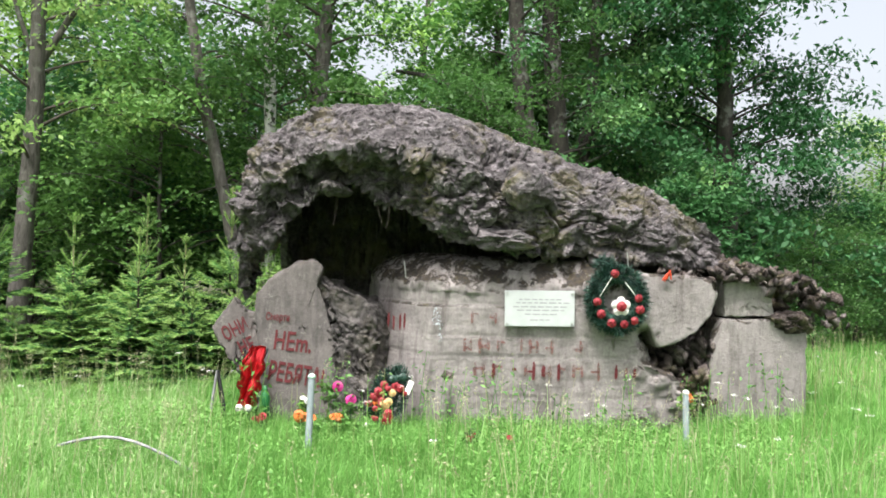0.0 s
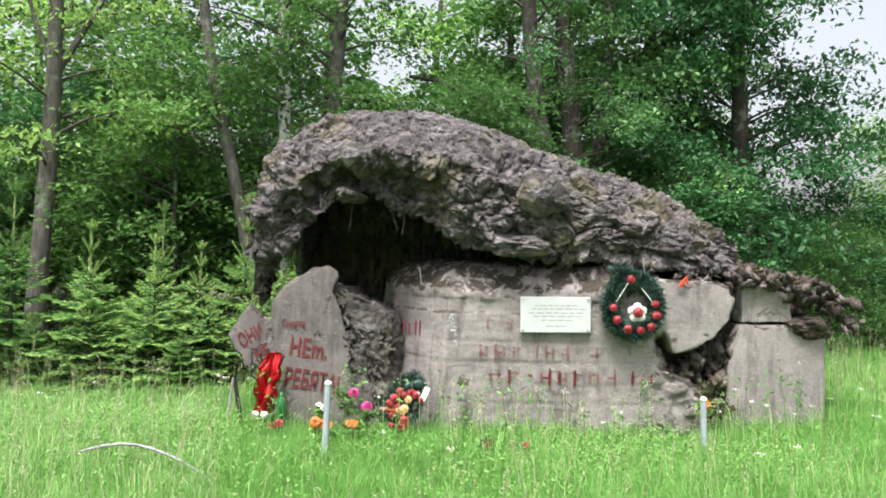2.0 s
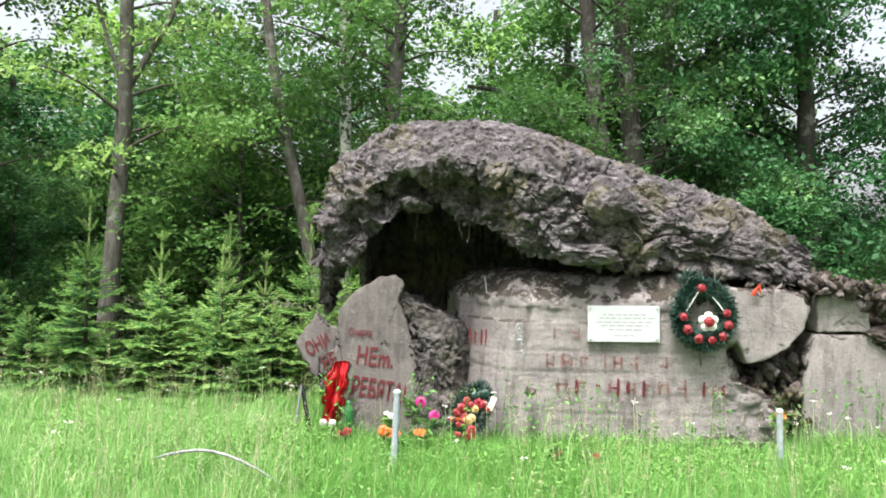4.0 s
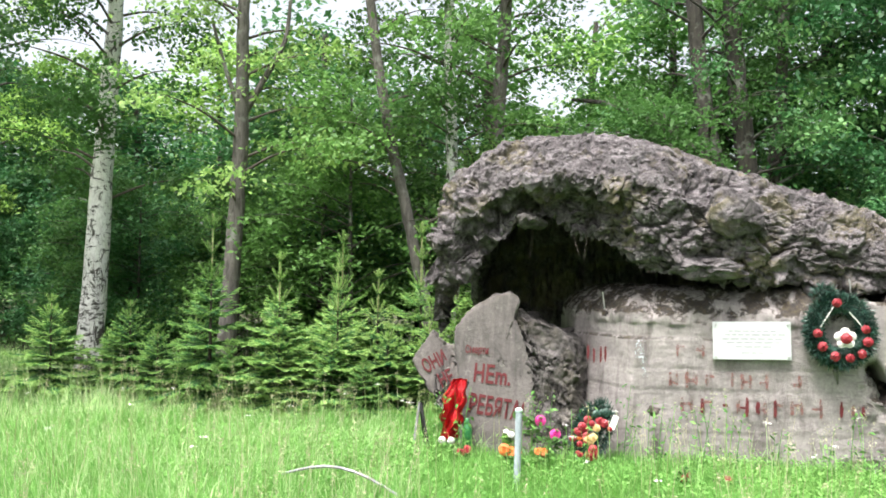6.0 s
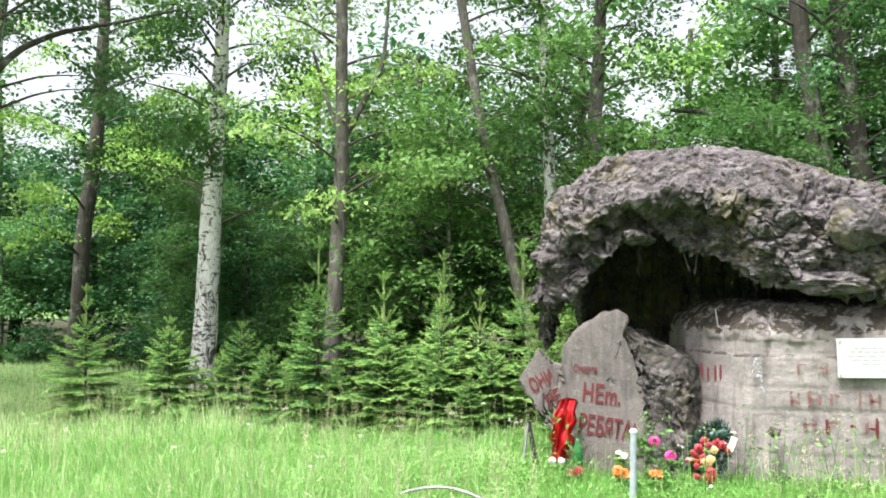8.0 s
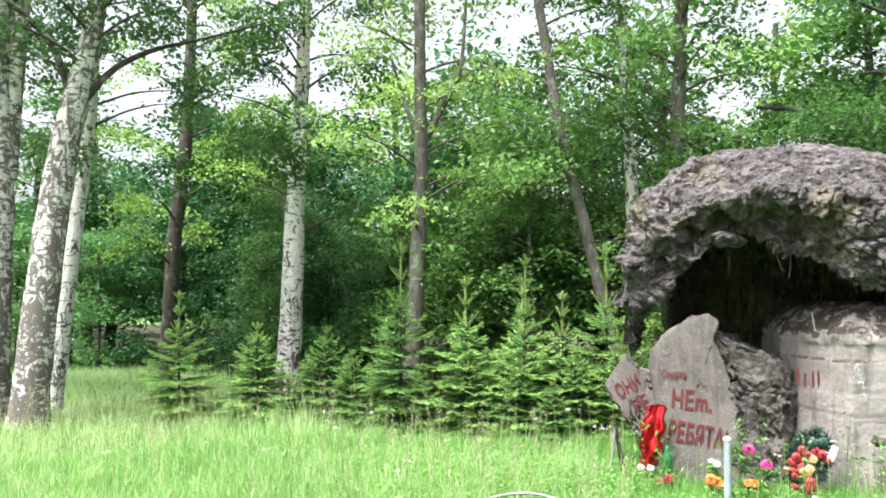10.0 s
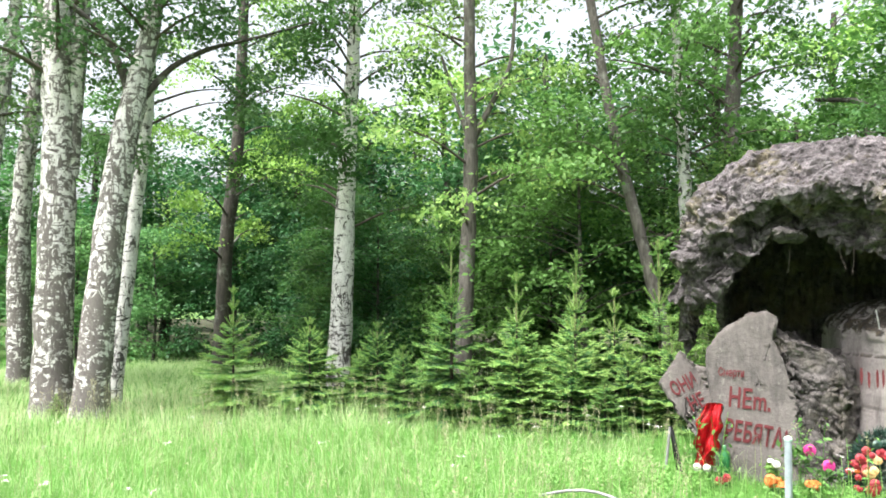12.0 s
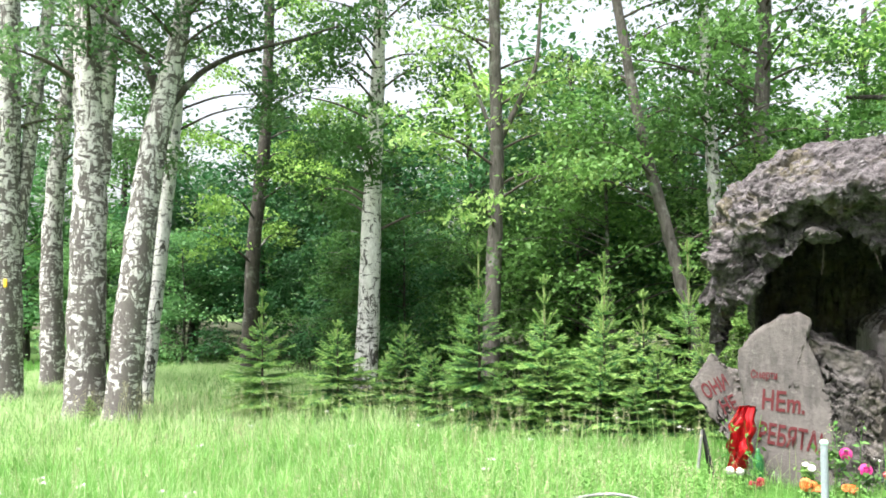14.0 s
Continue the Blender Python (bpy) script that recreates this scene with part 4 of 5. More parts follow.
def bouquet(at, mat, r, n, seed, label, tall=0.12):
    r *= 0.72
    tall *= 0.7
    b = thing("flower_bunch", at, label, "flowers", "flowers laid at the bunker")
    rg = np.random.RandomState(seed)
    for i in range(n):
        x, y, z = rg.normal(0, r * 0.9), rg.normal(0, r * 0.6), tall + rg.uniform(-0.02, 0.04)
        part("bloom", facing(petal_ball(r * rg.uniform(0.8, 1.15), seed * 10 + i), (x, y - 0.02, z), Matrix.Rotation(radians(rg.uniform(30, 80)), 4, "X")), mat, b)
        tube("stem", [(x * 0.5, y * 0.5, -0.05), (x * 0.8, y * 0.8, z * 0.5), (x, y, z)], [0.004] * 3, M_GREEN, b, 5)
    c = rg.normal(0, 1, (60, 3)) * [r * 1.3, r, 0.04] + [0, 0, tall * 0.6]
    part("leaves", np_mesh("leaves", *leaf_arrays(c, 0.06, rg), M_LEAF), M_LEAF, b)


bouquet((-1.07, 6.4, 0.13), M_FLOWER_ORANGE, 0.055, 4, 1, "orange artificial flowers lying in the grass")
bouquet((-0.82, 6.5, 0.09), M_FLOWER_ORANGE, 0.045, 4, 2, "orange artificial flowers lying in the grass")
bouquet((-0.92, 6.7, 0.32), M_FLOWER_PINK, 0.06, 1, 3, "magenta peonies standing by the slab")
bouquet((-0.72, 6.55, 0.2), M_FLOWER_PINK, 0.055, 1, 4, "magenta peonies standing by the slab")
bouquet((-1.12, 6.6, 0.2), M_FLOWER_WHITE, 0.035, 3, 6, "small white flowers by the slab")
bouquet((-1.50, 6.6, 0.03), M_FLOWER_RED, 0.045, 2, 7, "faded dark red flowers on the ground")
bouquet((0.27, 6.2, 0.05), M_FLOWER_RED, 0.03, 2, 10, "red carnations lying in the grass")
bouquet((0.53, 6.2, 0.05), M_FLOWER_RED, 0.035, 1, 11, "red carnations lying in the grass")
bouquet((2.16, 6.85, 0.3), M_FLOWER_ORANGE, 0.045, 4, 12, "orange artificial flowers under the crack")


def post(at, h, tilt, cap):
    p = new("fence_post")
    p.matrix_world = pose(*at, 0, tilt, 0)
    tagged(p, "short pale painted metal pipe post with a rounded cap", "post", "posts of the old fence")
    tube("pipe", [(0, 0, -0.1), (0, 0, h / 2), (0, 0, h)], [0.025, 0.025, 0.025], M_POST, p, 14)
    bm = bmesh.new()
    bmesh.ops.create_uvsphere(bm, u_segments=14, v_segments=8, radius=0.029)
    bmesh.ops.scale(bm, vec=(1, 1, 0.8), verts=bm.verts)
    bmesh.ops.translate(bm, vec=(0, 0, h), verts=bm.verts)
    part("cap", bm, cap, p, smooth=True)


post((-0.97, 5.98, 0.0), 0.60, 1.0, simple("pale_green_cap", (0.45, 0.65, 0.55), 0.5))
post((2.03, 6.42, 0.06), 0.44, -2.0, M_FLOWER_WHITE)


def chain(a, b, sag, n):
    c = thing("iron_chain", a, "black iron chain hanging slack from the post into the grass", "chain")
    A, B = Vector((0, 0, 0)), Vector(b) - Vector(a)
    for i in range(n):
        t = i / (n - 1)
        p = A.lerp(B, t) + Vector((0, 0, -sag * 4 * t * (1 - t)))
        th = np.linspace(0, 2 * np.pi, 13)
        ring = np.column_stack([0.026 * np.cos(th), 0.013 * np.sin(th), 0 * th])
        dirv = (B - A).normalized()
        m = np.array(Vector((1, 0, 0)).rotation_difference(dirv).to_matrix() @ Matrix.Rotation(radians(90 * (i % 2)), 3, "X"))
        tube("link", ring @ m.T + np.array(p), np.full(13, 0.0075), M_CHAIN, c, 5)


chain((2.0, 6.42, 0.42), (1.52, 6.3, 0.33), 0.03, 13)
chain((2.06, 6.42, 0.44), (2.3, 6.7, 0.45), 0.04, 10)
pipe = thing("fallen_pipe", (0, 0, 0), "bent weathered white metal pipe lying on the grass", "pipe")
tube("pipe_length", [(-2.6, 5.4, 0.16), (-2.4, 5.4, 0.225), (-2.22, 5.4, 0.262), (-2.09, 5.38, 0.235), (-1.95, 5.36, 0.19), (-1.83, 5.36, 0.14), (-1.65, 5.34, 0.04)], [0.011] * 7, M_PIPE, pipe, 10)
boulder("dark_stone", (0.08, 6.86, 0.5), (0.045, 0.05, 0.04), 50, M_DEBRIS, None, 0.3, 3)
tagged(bpy.data.objects["dark_stone"], "small dark lump at the wall face", "stone")

# ---------- trees ----------
def limb_set(rng, path, z0, n, length, rise=0.35):
    """Side limbs along a trunk path above z0: lists of points."""
    path = np.asarray(path)
    top = path[-1, 2]
    out = []
    for i in range(n):
        z = z0 + (top - z0) * (i + rng.uniform(0.1, 0.9)) / n
        p = np.array([np.interp(z, path[:, 2], path[:, k]) for k in range(3)])
        a = rng.uniform(0, 2 * np.pi)
        l = length * rng.uniform(0.55, 1.1) * (1.15 - 0.6 * (z - z0) / (top - z0 + 1e-6))
        d = np.array([math.cos(a), math.sin(a), 0])
        out.append([p, p + d * l * 0.35 + [0, 0, l * rise * 0.5], p + d * l * 0.7 + [0, 0, l * rise * 0.7], p + d * l + [0, 0, l * rise * 0.55]])
    return out


def make_tree(name, path, r0, r1, bark, leaf, seed, label, z0=2.5, limbs=14, length=1.5, per=110, size=0.085, spread=0.2, forks=(), group="", droop=0.6, sides=12, category="tree", thin=1.0, fork_bark=None, joined=False):
    rng = np.random.RandomState(seed)
    base = np.asarray(path[0], float)
    base[2] = float(gz(base[0], base[1])) - 0.1
    t = thing(name, tuple(base), label, category, group)
    P = np.asarray(path, float) - base
    P[0] = 0
    radii = np.linspace(1, 0, len(P)) ** 0.8 * (r0 - r1) + r1
    hts = np.concatenate(([0, 0.25, 0.7], P[1:, 2]))
    full = np.concatenate([[P[0], P[0] + (P[1] - P[0]) * 0.25 / P[1, 2], P[0] + (P[1] - P[0]) * 0.7 / P[1, 2]], P[1:]])
    rad = np.concatenate(([r0 * 1.25, r0 * 1.1, r0 * 1.02], radii[1:]))
    tube("trunk", full, rad, bark, t, sides, r0 * 0.03, seed)
    for pts, ra, rb in forks:
        q = np.asarray(pts, float) - base
        tube("fork", q, np.linspace(ra, rb, len(q)), fork_bark or bark, t, 8, 0.0, seed + 3)
    ends, arms = [], []
    for pts in limb_set(rng, P, z0, limbs, length):
        pts = np.asarray(pts)
        arms.append(tube_arrays(pts, [r1 * 0.22 + 0.009, r1 * 0.15 + 0.007, 0.007, 0.004], 3 if joined else 5, 0, seed))
        s = rng.uniform(0.35, 1.1, 4)
        for u in s:
            e = np.array([np.interp(u * 3, range(4), pts[:, k]) for k in range(3)])
            ends.append(e + rng.normal(0, 0.16, 3))
    for pts, ra, rb in forks:
        q = np.asarray(pts, float) - base
        for u in np.linspace(0.45, 1, 6):
            e = np.array([np.interp(u * (len(q) - 1), range(len(q)), q[:, k]) for k in range(3)])
            ends.append(e + rng.normal(0, 0.3, 3))
    twig = M_TWIG if bark != M_BARK_DARK else M_BARK_DARK
    if joined:
        tagged(part("branchwork", np_mesh("branchwork", *merge(arms), twig, True), twig, t), kind="stuff")
    else:
        for av, af in arms:
            part("branch", np_mesh("branch", av, af, twig, True), twig, t)
    c = sprays(rng, ends, max(4, int(per * thin)), spread)
    part("crown", np_mesh("crown", *leaf_arrays(c, size, rng, 1.0 if joined else 0.3, droop=droop), leaf), leaf, t)
    return t


BIRCH_LABEL = "old birch with black-and-white bark at the meadow's edge"
make_tree("birch_tree", [(-12.43, 7.41, 0), (-12.44, 7.39, 3.64), (-12.45, 7.38, 5.43), (-12.44, 7.39, 9.5)], 0.24, 0.13, M_BIRCH_OLD, M_LEAF_BIRCH, 1, BIRCH_LABEL, 3.9, 18, 1.8, 75,
          forks=[([(-12.40, 7.5, 2.3), (-12.3, 7.75, 4.81), (-12.2, 8.03, 7.5)], 0.13, 0.08)])
marker = bpy.data.objects["birch_tree"]
part("trail_mark", box_bm(0.09, 0.02, 0.13, (0.19, -0.145, 1.95), 0.004, None), M_YELLOW, marker, "small yellow painted trail mark")
make_tree("birch_tree", [(-13.27, 8.84, 0), (-13.32, 8.78, 2.39), (-13.28, 8.83, 3.90), (-13.18, 8.96, 5.13), (-13.10, 9.08, 9.0)], 0.2, 0.09, M_BIRCH_OLD, M_LEAF_BIRCH, 2, BIRCH_LABEL, 3.9, 18, 1.8, 75)
make_tree("birch_tree", [(-9.86, 6.89, 0), (-9.86, 6.89, 1.84), (-9.85, 6.91, 3.36), (-9.87, 6.88, 4.90), (-9.86, 6.90, 9.0)], 0.25, 0.16, M_BIRCH_OLD, M_LEAF_BIRCH, 3, BIRCH_LABEL, 4.4, 15, 1.8, 80,
          forks=[([(-9.8, 7.0, 3.2), (-9.72, 7.05, 4.6), (-9.6, 7.1, 6.5)], 0.14, 0.1)])
make_tree("birch_tree", [(-9.13, 6.85, 0), (-9.03, 6.97, 1.97), (-8.94, 7.08, 3.31), (-8.82, 7.21, 4.15), (-8.72, 7.32, 4.84), (-8.63, 7.42, 5.63), (-8.5, 7.5, 8.5)], 0.215, 0.08, M_BIRCH_OLD, M_LEAF_BIRCH, 4, "leaning old birch that forks into dark limbs", 4.4, 20, 2.0, 80,
          forks=[([(-8.82, 7.21, 4.05), (-8.91, 7.11, 4.51), (-9.03, 6.98, 4.95), (-9.27, 6.68, 5.28), (-9.70, 6.09, 5.84)], 0.062, 0.03), ([(-8.79, 7.25, 4.1), (-8.52, 7.53, 4.64), (-8.15, 7.89, 4.95), (-7.76, 8.24, 5.10), (-7.09, 8.77, 5.40)], 0.05, 0.015)], fork_bark=M_BARK_DARK)
make_tree("birch_tree", [(-10.1, 8.03, 0), (-9.92, 8.23, 2.69), (-9.81, 8.36, 4.24), (-9.7, 8.45, 8.0)], 0.12, 0.06, M_BIRCH, M_LEAF_BIRCH, 5, "slender leaning birch behind older ones", 3.4, 18, 1.6, 75)
make_tree("birch_tree", [(-7.82, 10.46, 0), (-7.74, 10.51, 2.28), (-7.68, 10.55, 4.03), (-7.61, 10.59, 5.53), (-7.53, 10.65, 9.0)], 0.19, 0.07, M_BIRCH, M_LEAF, 6, "straight birch with bright white bark among young spruces", 2.5, 38, 1.9, 95)
make_tree("alder_tree", [(-5.56, 10.27, 0), (-5.44, 10.31, 2.20), (-5.39, 10.34, 3.78), (-5.40, 10.33, 4.95), (-5.42, 10.32, 9.0)], 0.125, 0.07, M_BARK, M_LEAF, 7, "slim grey-barked tree with a fork", 2.6, 24, 1.7, 62,
          forks=[([(-5.39, 10.34, 3.8), (-5.08, 10.47, 4.44), (-4.84, 10.57, 4.93), (-4.75, 10.60, 6.2)], 0.055, 0.02), ([(-5.39, 10.34, 3.8), (-5.61, 10.24, 4.45), (-5.78, 10.17, 5.1)], 0.04, 0.02)])
make_tree("alder_tree", [(-2.45, 10.72, 0), (-2.84, 10.64, 1.61), (-3.03, 10.60, 2.52), (-3.26, 10.55, 3.45), (-3.45, 10.50, 4.55), (-3.61, 10.46, 5.68), (-3.9, 10.42, 8.5)], 0.09, 0.055, M_BARK, M_LEAF, 8, "leaning slim grey-barked tree", 2.1, 26, 1.6, 70)
make_tree("birch_tree", [(-2.47, 11.22, 0), (-2.48, 11.22, 2.15), (-2.52, 11.21, 3.48), (-2.57, 11.20, 4.60), (-2.64, 11.20, 8.5)], 0.105, 0.06, M_BIRCH, M_LEAF, 9, "slim pale birch behind the bunker", 2.3, 24, 1.6, 70)
make_tree("alder_tree", [(-2.2, 12.27, 0), (-2.05, 12.29, 3.43), (-1.93, 12.30, 5.10), (-1.75, 12.31, 9.0)], 0.14, 0.08, M_BARK, M_LEAF, 10, "grey-barked tree with level branches behind the bunker", 2.6, 34, 2.3, 62)
make_tree("maple_tree", [(1.6, 12.9, 0), (1.34, 12.93, 3.42), (1.14, 12.95, 4.62), (0.8, 12.97, 9.0)], 0.17, 0.1, M_BARK_DARK, M_LEAF, 11, "dark-trunked tree behind the bunker", 3.0, 26, 2.1, 60,
          forks=[([(1.36, 12.93, 3.41), (0.72, 12.98, 3.9), (0.25, 13.00, 4.18), (-0.32, 13.00, 4.44), (-0.88, 12.97, 4.50)], 0.08, 0.03)])
make_tree("maple_tree", [(2.15, 13.34, 0), (1.91, 13.36, 3.40), (1.70, 13.39, 5.31), (1.55, 13.40, 9.5)], 0.19, 0.11, M_BARK_DARK, M_LEAF_DARK, 12, "dark-trunked tree behind the bunker", 2.6, 28, 2.2, 66)
make_tree("maple_tree", [(2.5, 13.78, 0), (2.37, 13.80, 3.37), (2.49, 13.78, 4.16), (2.62, 13.76, 8.5)], 0.13, 0.08, M_BARK_DARK, M_LEAF_DARK, 13, "dark-trunked tree behind the bunker", 2.6, 20, 1.9, 64)
make_tree("alder_tree", [(-12.1, 12.44, 0), (-11.99, 12.51, 2.84), (-11.82, 12.66, 4.88), (-11.78, 12.70, 6.71), (-11.7, 12.74, 10.5)], 0.16, 0.09, M_BARK_DARK, M_LEAF_FAR, 14, "tall dark-trunked tree in the wood", 2.2, 26, 2.2, 110, 0.09)
# broad dark tree east of the ruin, its sprays hanging to the ground
make_tree("maple_tree", [(5.0, 13.8, 0), (4.95, 13.8, 2.5), (4.8, 13.85, 5.0), (4.7, 13.9, 9.5)], 0.2, 0.08, M_BARK_DARK, M_LEAF_DARK, 15, "broad dark green maple with layered drooping sprays", 0.5, 80, 2.6, 125, 0.105, 0.3, droop=1.2)
make_tree("maple_tree", [(3.6, 15.0, 0), (3.6, 15.0, 2.5), (3.55, 15.0, 5.0), (3.5, 15, 9.5)], 0.18, 0.08, M_BARK_DARK, M_LEAF_DARK, 16, "dark green maple behind the bunker", 0.7, 66, 2.4, 130, 0.105, 0.3, droop=1.2)

# shrubs and young broadleaf trees that fill the wood's edge: one of each kind, then copies
def shrub(seed, h, leaf, size, per, n, spread=0.19):
    t = make_tree("shrub", [(0, 0, 0), (0.1, 0.05, h * 0.5), (0.05, -0.05, h)], 0.035, 0.012, M_BARK_DARK, leaf, seed, "leafy green shrub at the edge of the wood", 0.25, n, h * 0.42, per, size, spread, group="shrubs at the wood's edge", sides=7, category="shrub", joined=True)
    return t


def plant_copies(src, spots, rng, lo=0.85, hi=1.2, sink=0.1):
    first = True
    for x, y, *sc in spots:
        s = rng.uniform(lo, hi) * (sc[0] if sc else 1.0)
        m = Matrix.Translation((x, y, float(gz(x, y)) - sink)) @ Matrix.Rotation(rng.uniform(0, 6.28), 4, "Z")
        o = src if first else copy_thing(src, m)
        o.matrix_basis = m @ Matrix.Scale(s, 4)
        first = False


rng = np.random.RandomState(77)
sh_a = shrub(201, 3.6, M_LEAF, 0.075, 75, 30)
sh_b = shrub(202, 2.6, M_LEAF, 0.065, 70, 26)
sh_c = shrub(203, 3.0, M_LEAF_DARK, 0.085, 75, 28)
plant_copies(sh_a, [(-3.9, 11.0), (-4.8, 11.9), (-6.5, 12.0), (-1.6, 11.8), (-0.4, 12.6), (-9.0, 12.6), (0.6, 12.0), (-3.1, 12.6), (8.6, 15.4), (10.2, 16.5, 1.3)], rng)
plant_copies(sh_b, [(-5.9, 11.3), (-8.7, 11.6, .8), (6.6, 12.6, .8), (9.4, 12.8, .9), (-2.0, 10.4, .8), (5.6, 11.8, .7)], rng)
plant_copies(sh_c, [(-6.9, 11.6, .8), (-8.2, 12.2), (-9.8, 13.4), (-11.0, 14.0), (-4.6, 12.8), (-1.0, 13.6), (0.5, 14.2), (2.6, 14.8), (7.0, 14.2), (-13.2, 14.0), (-14.8, 13.2), (4.2, 12.4, .8), (8.2, 13.8, .9), (-12.0, 15.0), (-16.5, 12.5)], rng)

# tall trees deeper in the wood
def wood_tree(seed, h, leaf, size, per, limbs, bark=None):
    return make_tree("forest_tree", [(0, 0, 0), (0.1, 0.1, h * 0.3), (0.0, 0.2, h * 0.6), (0.1, 0.1, h)], 0.15, 0.05, bark or M_BARK_DARK, leaf, seed, "tall leafy tree deep in the green wood", h * 0.13, limbs, h * 0.36, per, size, 0.3, group="trees of the wood", sides=8, joined=True)


wt_a = wood_tree(301, 5.9, M_LEAF_FAR, 0.14, 46, 34)
wt_b = wood_tree(302, 6.8, M_LEAF_FAR, 0.145, 46, 36)
wt_c = wood_tree(303, 5.2, M_LEAF_DARK, 0.14, 46, 32)
plant_copies(wt_a, [(-6.0, 14.5, .88), (-9.0, 16.5), (-2.5, 16.0), (1.0, 17.5), (-13.5, 17.0), (-18.5, 14.5), (-16.0, 19.0), (13.5, 20.0, .8), (-22.0, 15.0), (-11.5, 19.5), (14.5, 17.5, .7), (-1.3, 15.8, .95), (1.1, 15.9, 1.0)], rng)
plant_copies(wt_b, [(-4.3, 17.5, .88), (-7.5, 19.0, .88), (-0.5, 19.5), (3.6, 18.5), (-15.0, 22.0), (-21.0, 18.5), (6.5, 21.5, .7), (-10.8, 15.5, .85), (17.5, 20.5, .8), (-25, 13, 1.0), (-0.1, 17.3, .95), (2.3, 17.2, 1.0)], rng)
plant_copies(wt_c, [(-5.2, 13.6), (-7.6, 14.4), (-10.0, 14.8), (-12.6, 15.6), (-3.6, 14.4, .8), (5.2, 16.5, .9), (-14.6, 15.4), (-17.2, 15.8), (-19.8, 12.6), (-16.6, 13.9, .8)], rng)

# far ring of woods all round the meadow
rg = np.random.RandomState(91)
a = rg.uniform(0, 2 * np.pi, 26000)
front = np.cos(a - np.pi / 2)
d = np.where(front > 0.3, 31, 45) + rg.gamma(2, 3, a.size)
top = 4.6 + 1.2 * np.sin(a * 9) + 0.8 * np.sin(a * 23 + 1)
gap = np.abs(np.degrees(np.arctan2(np.cos(a), np.sin(a))) - 25) < 4.5
top = np.where(gap, 3.4, top)
c = np.column_stack([d * np.cos(a), d * np.sin(a), rg.uniform(0.1, 1, a.size) ** 0.8 * top])
tagged(part("far_woods", np_mesh("far_woods", *leaf_arrays(c, 0.75, rg, 0.3, 0.7), M_LEAF_FAR), M_LEAF_FAR), "far green woods round the meadow", "woods", kind="stuff")

# ---------- young spruces ----------
def needle_comb(rng, o, d, up, length, step, size):
    """Flat comb of needles along a twig; returns triangles and how far out each one sits."""
    k = max(3, int(length / step))
    u = np.repeat((np.arange(k) + rng.uniform(0, 1, k)) / k, 2)
    sg = np.tile([-1.0, 1.0], k)
    side = np.cross(d, up)
    side /= np.linalg.norm(side) + 1e-9
    b = o + d * (length * u)[:, None]
    nd = d * 0.8 + side * sg[:, None] * rng.uniform(0.5, 1.0, 2 * k)[:, None] + rng.normal(0, 0.22, (2 * k, 3))
    nd /= np.linalg.norm(nd, axis=1)[:, None]
    w = np.cross(nd, rng.normal(0, 0.6, (2 * k, 3)) + up)
    w /= np.linalg.norm(w, axis=1)[:, None] + 1e-9
    ln = (size * rng.uniform(0.75, 1.2, 2 * k))[:, None]
    return np.stack([b - w * 0.0062, b + w * 0.0062, b + nd * ln], 1), u


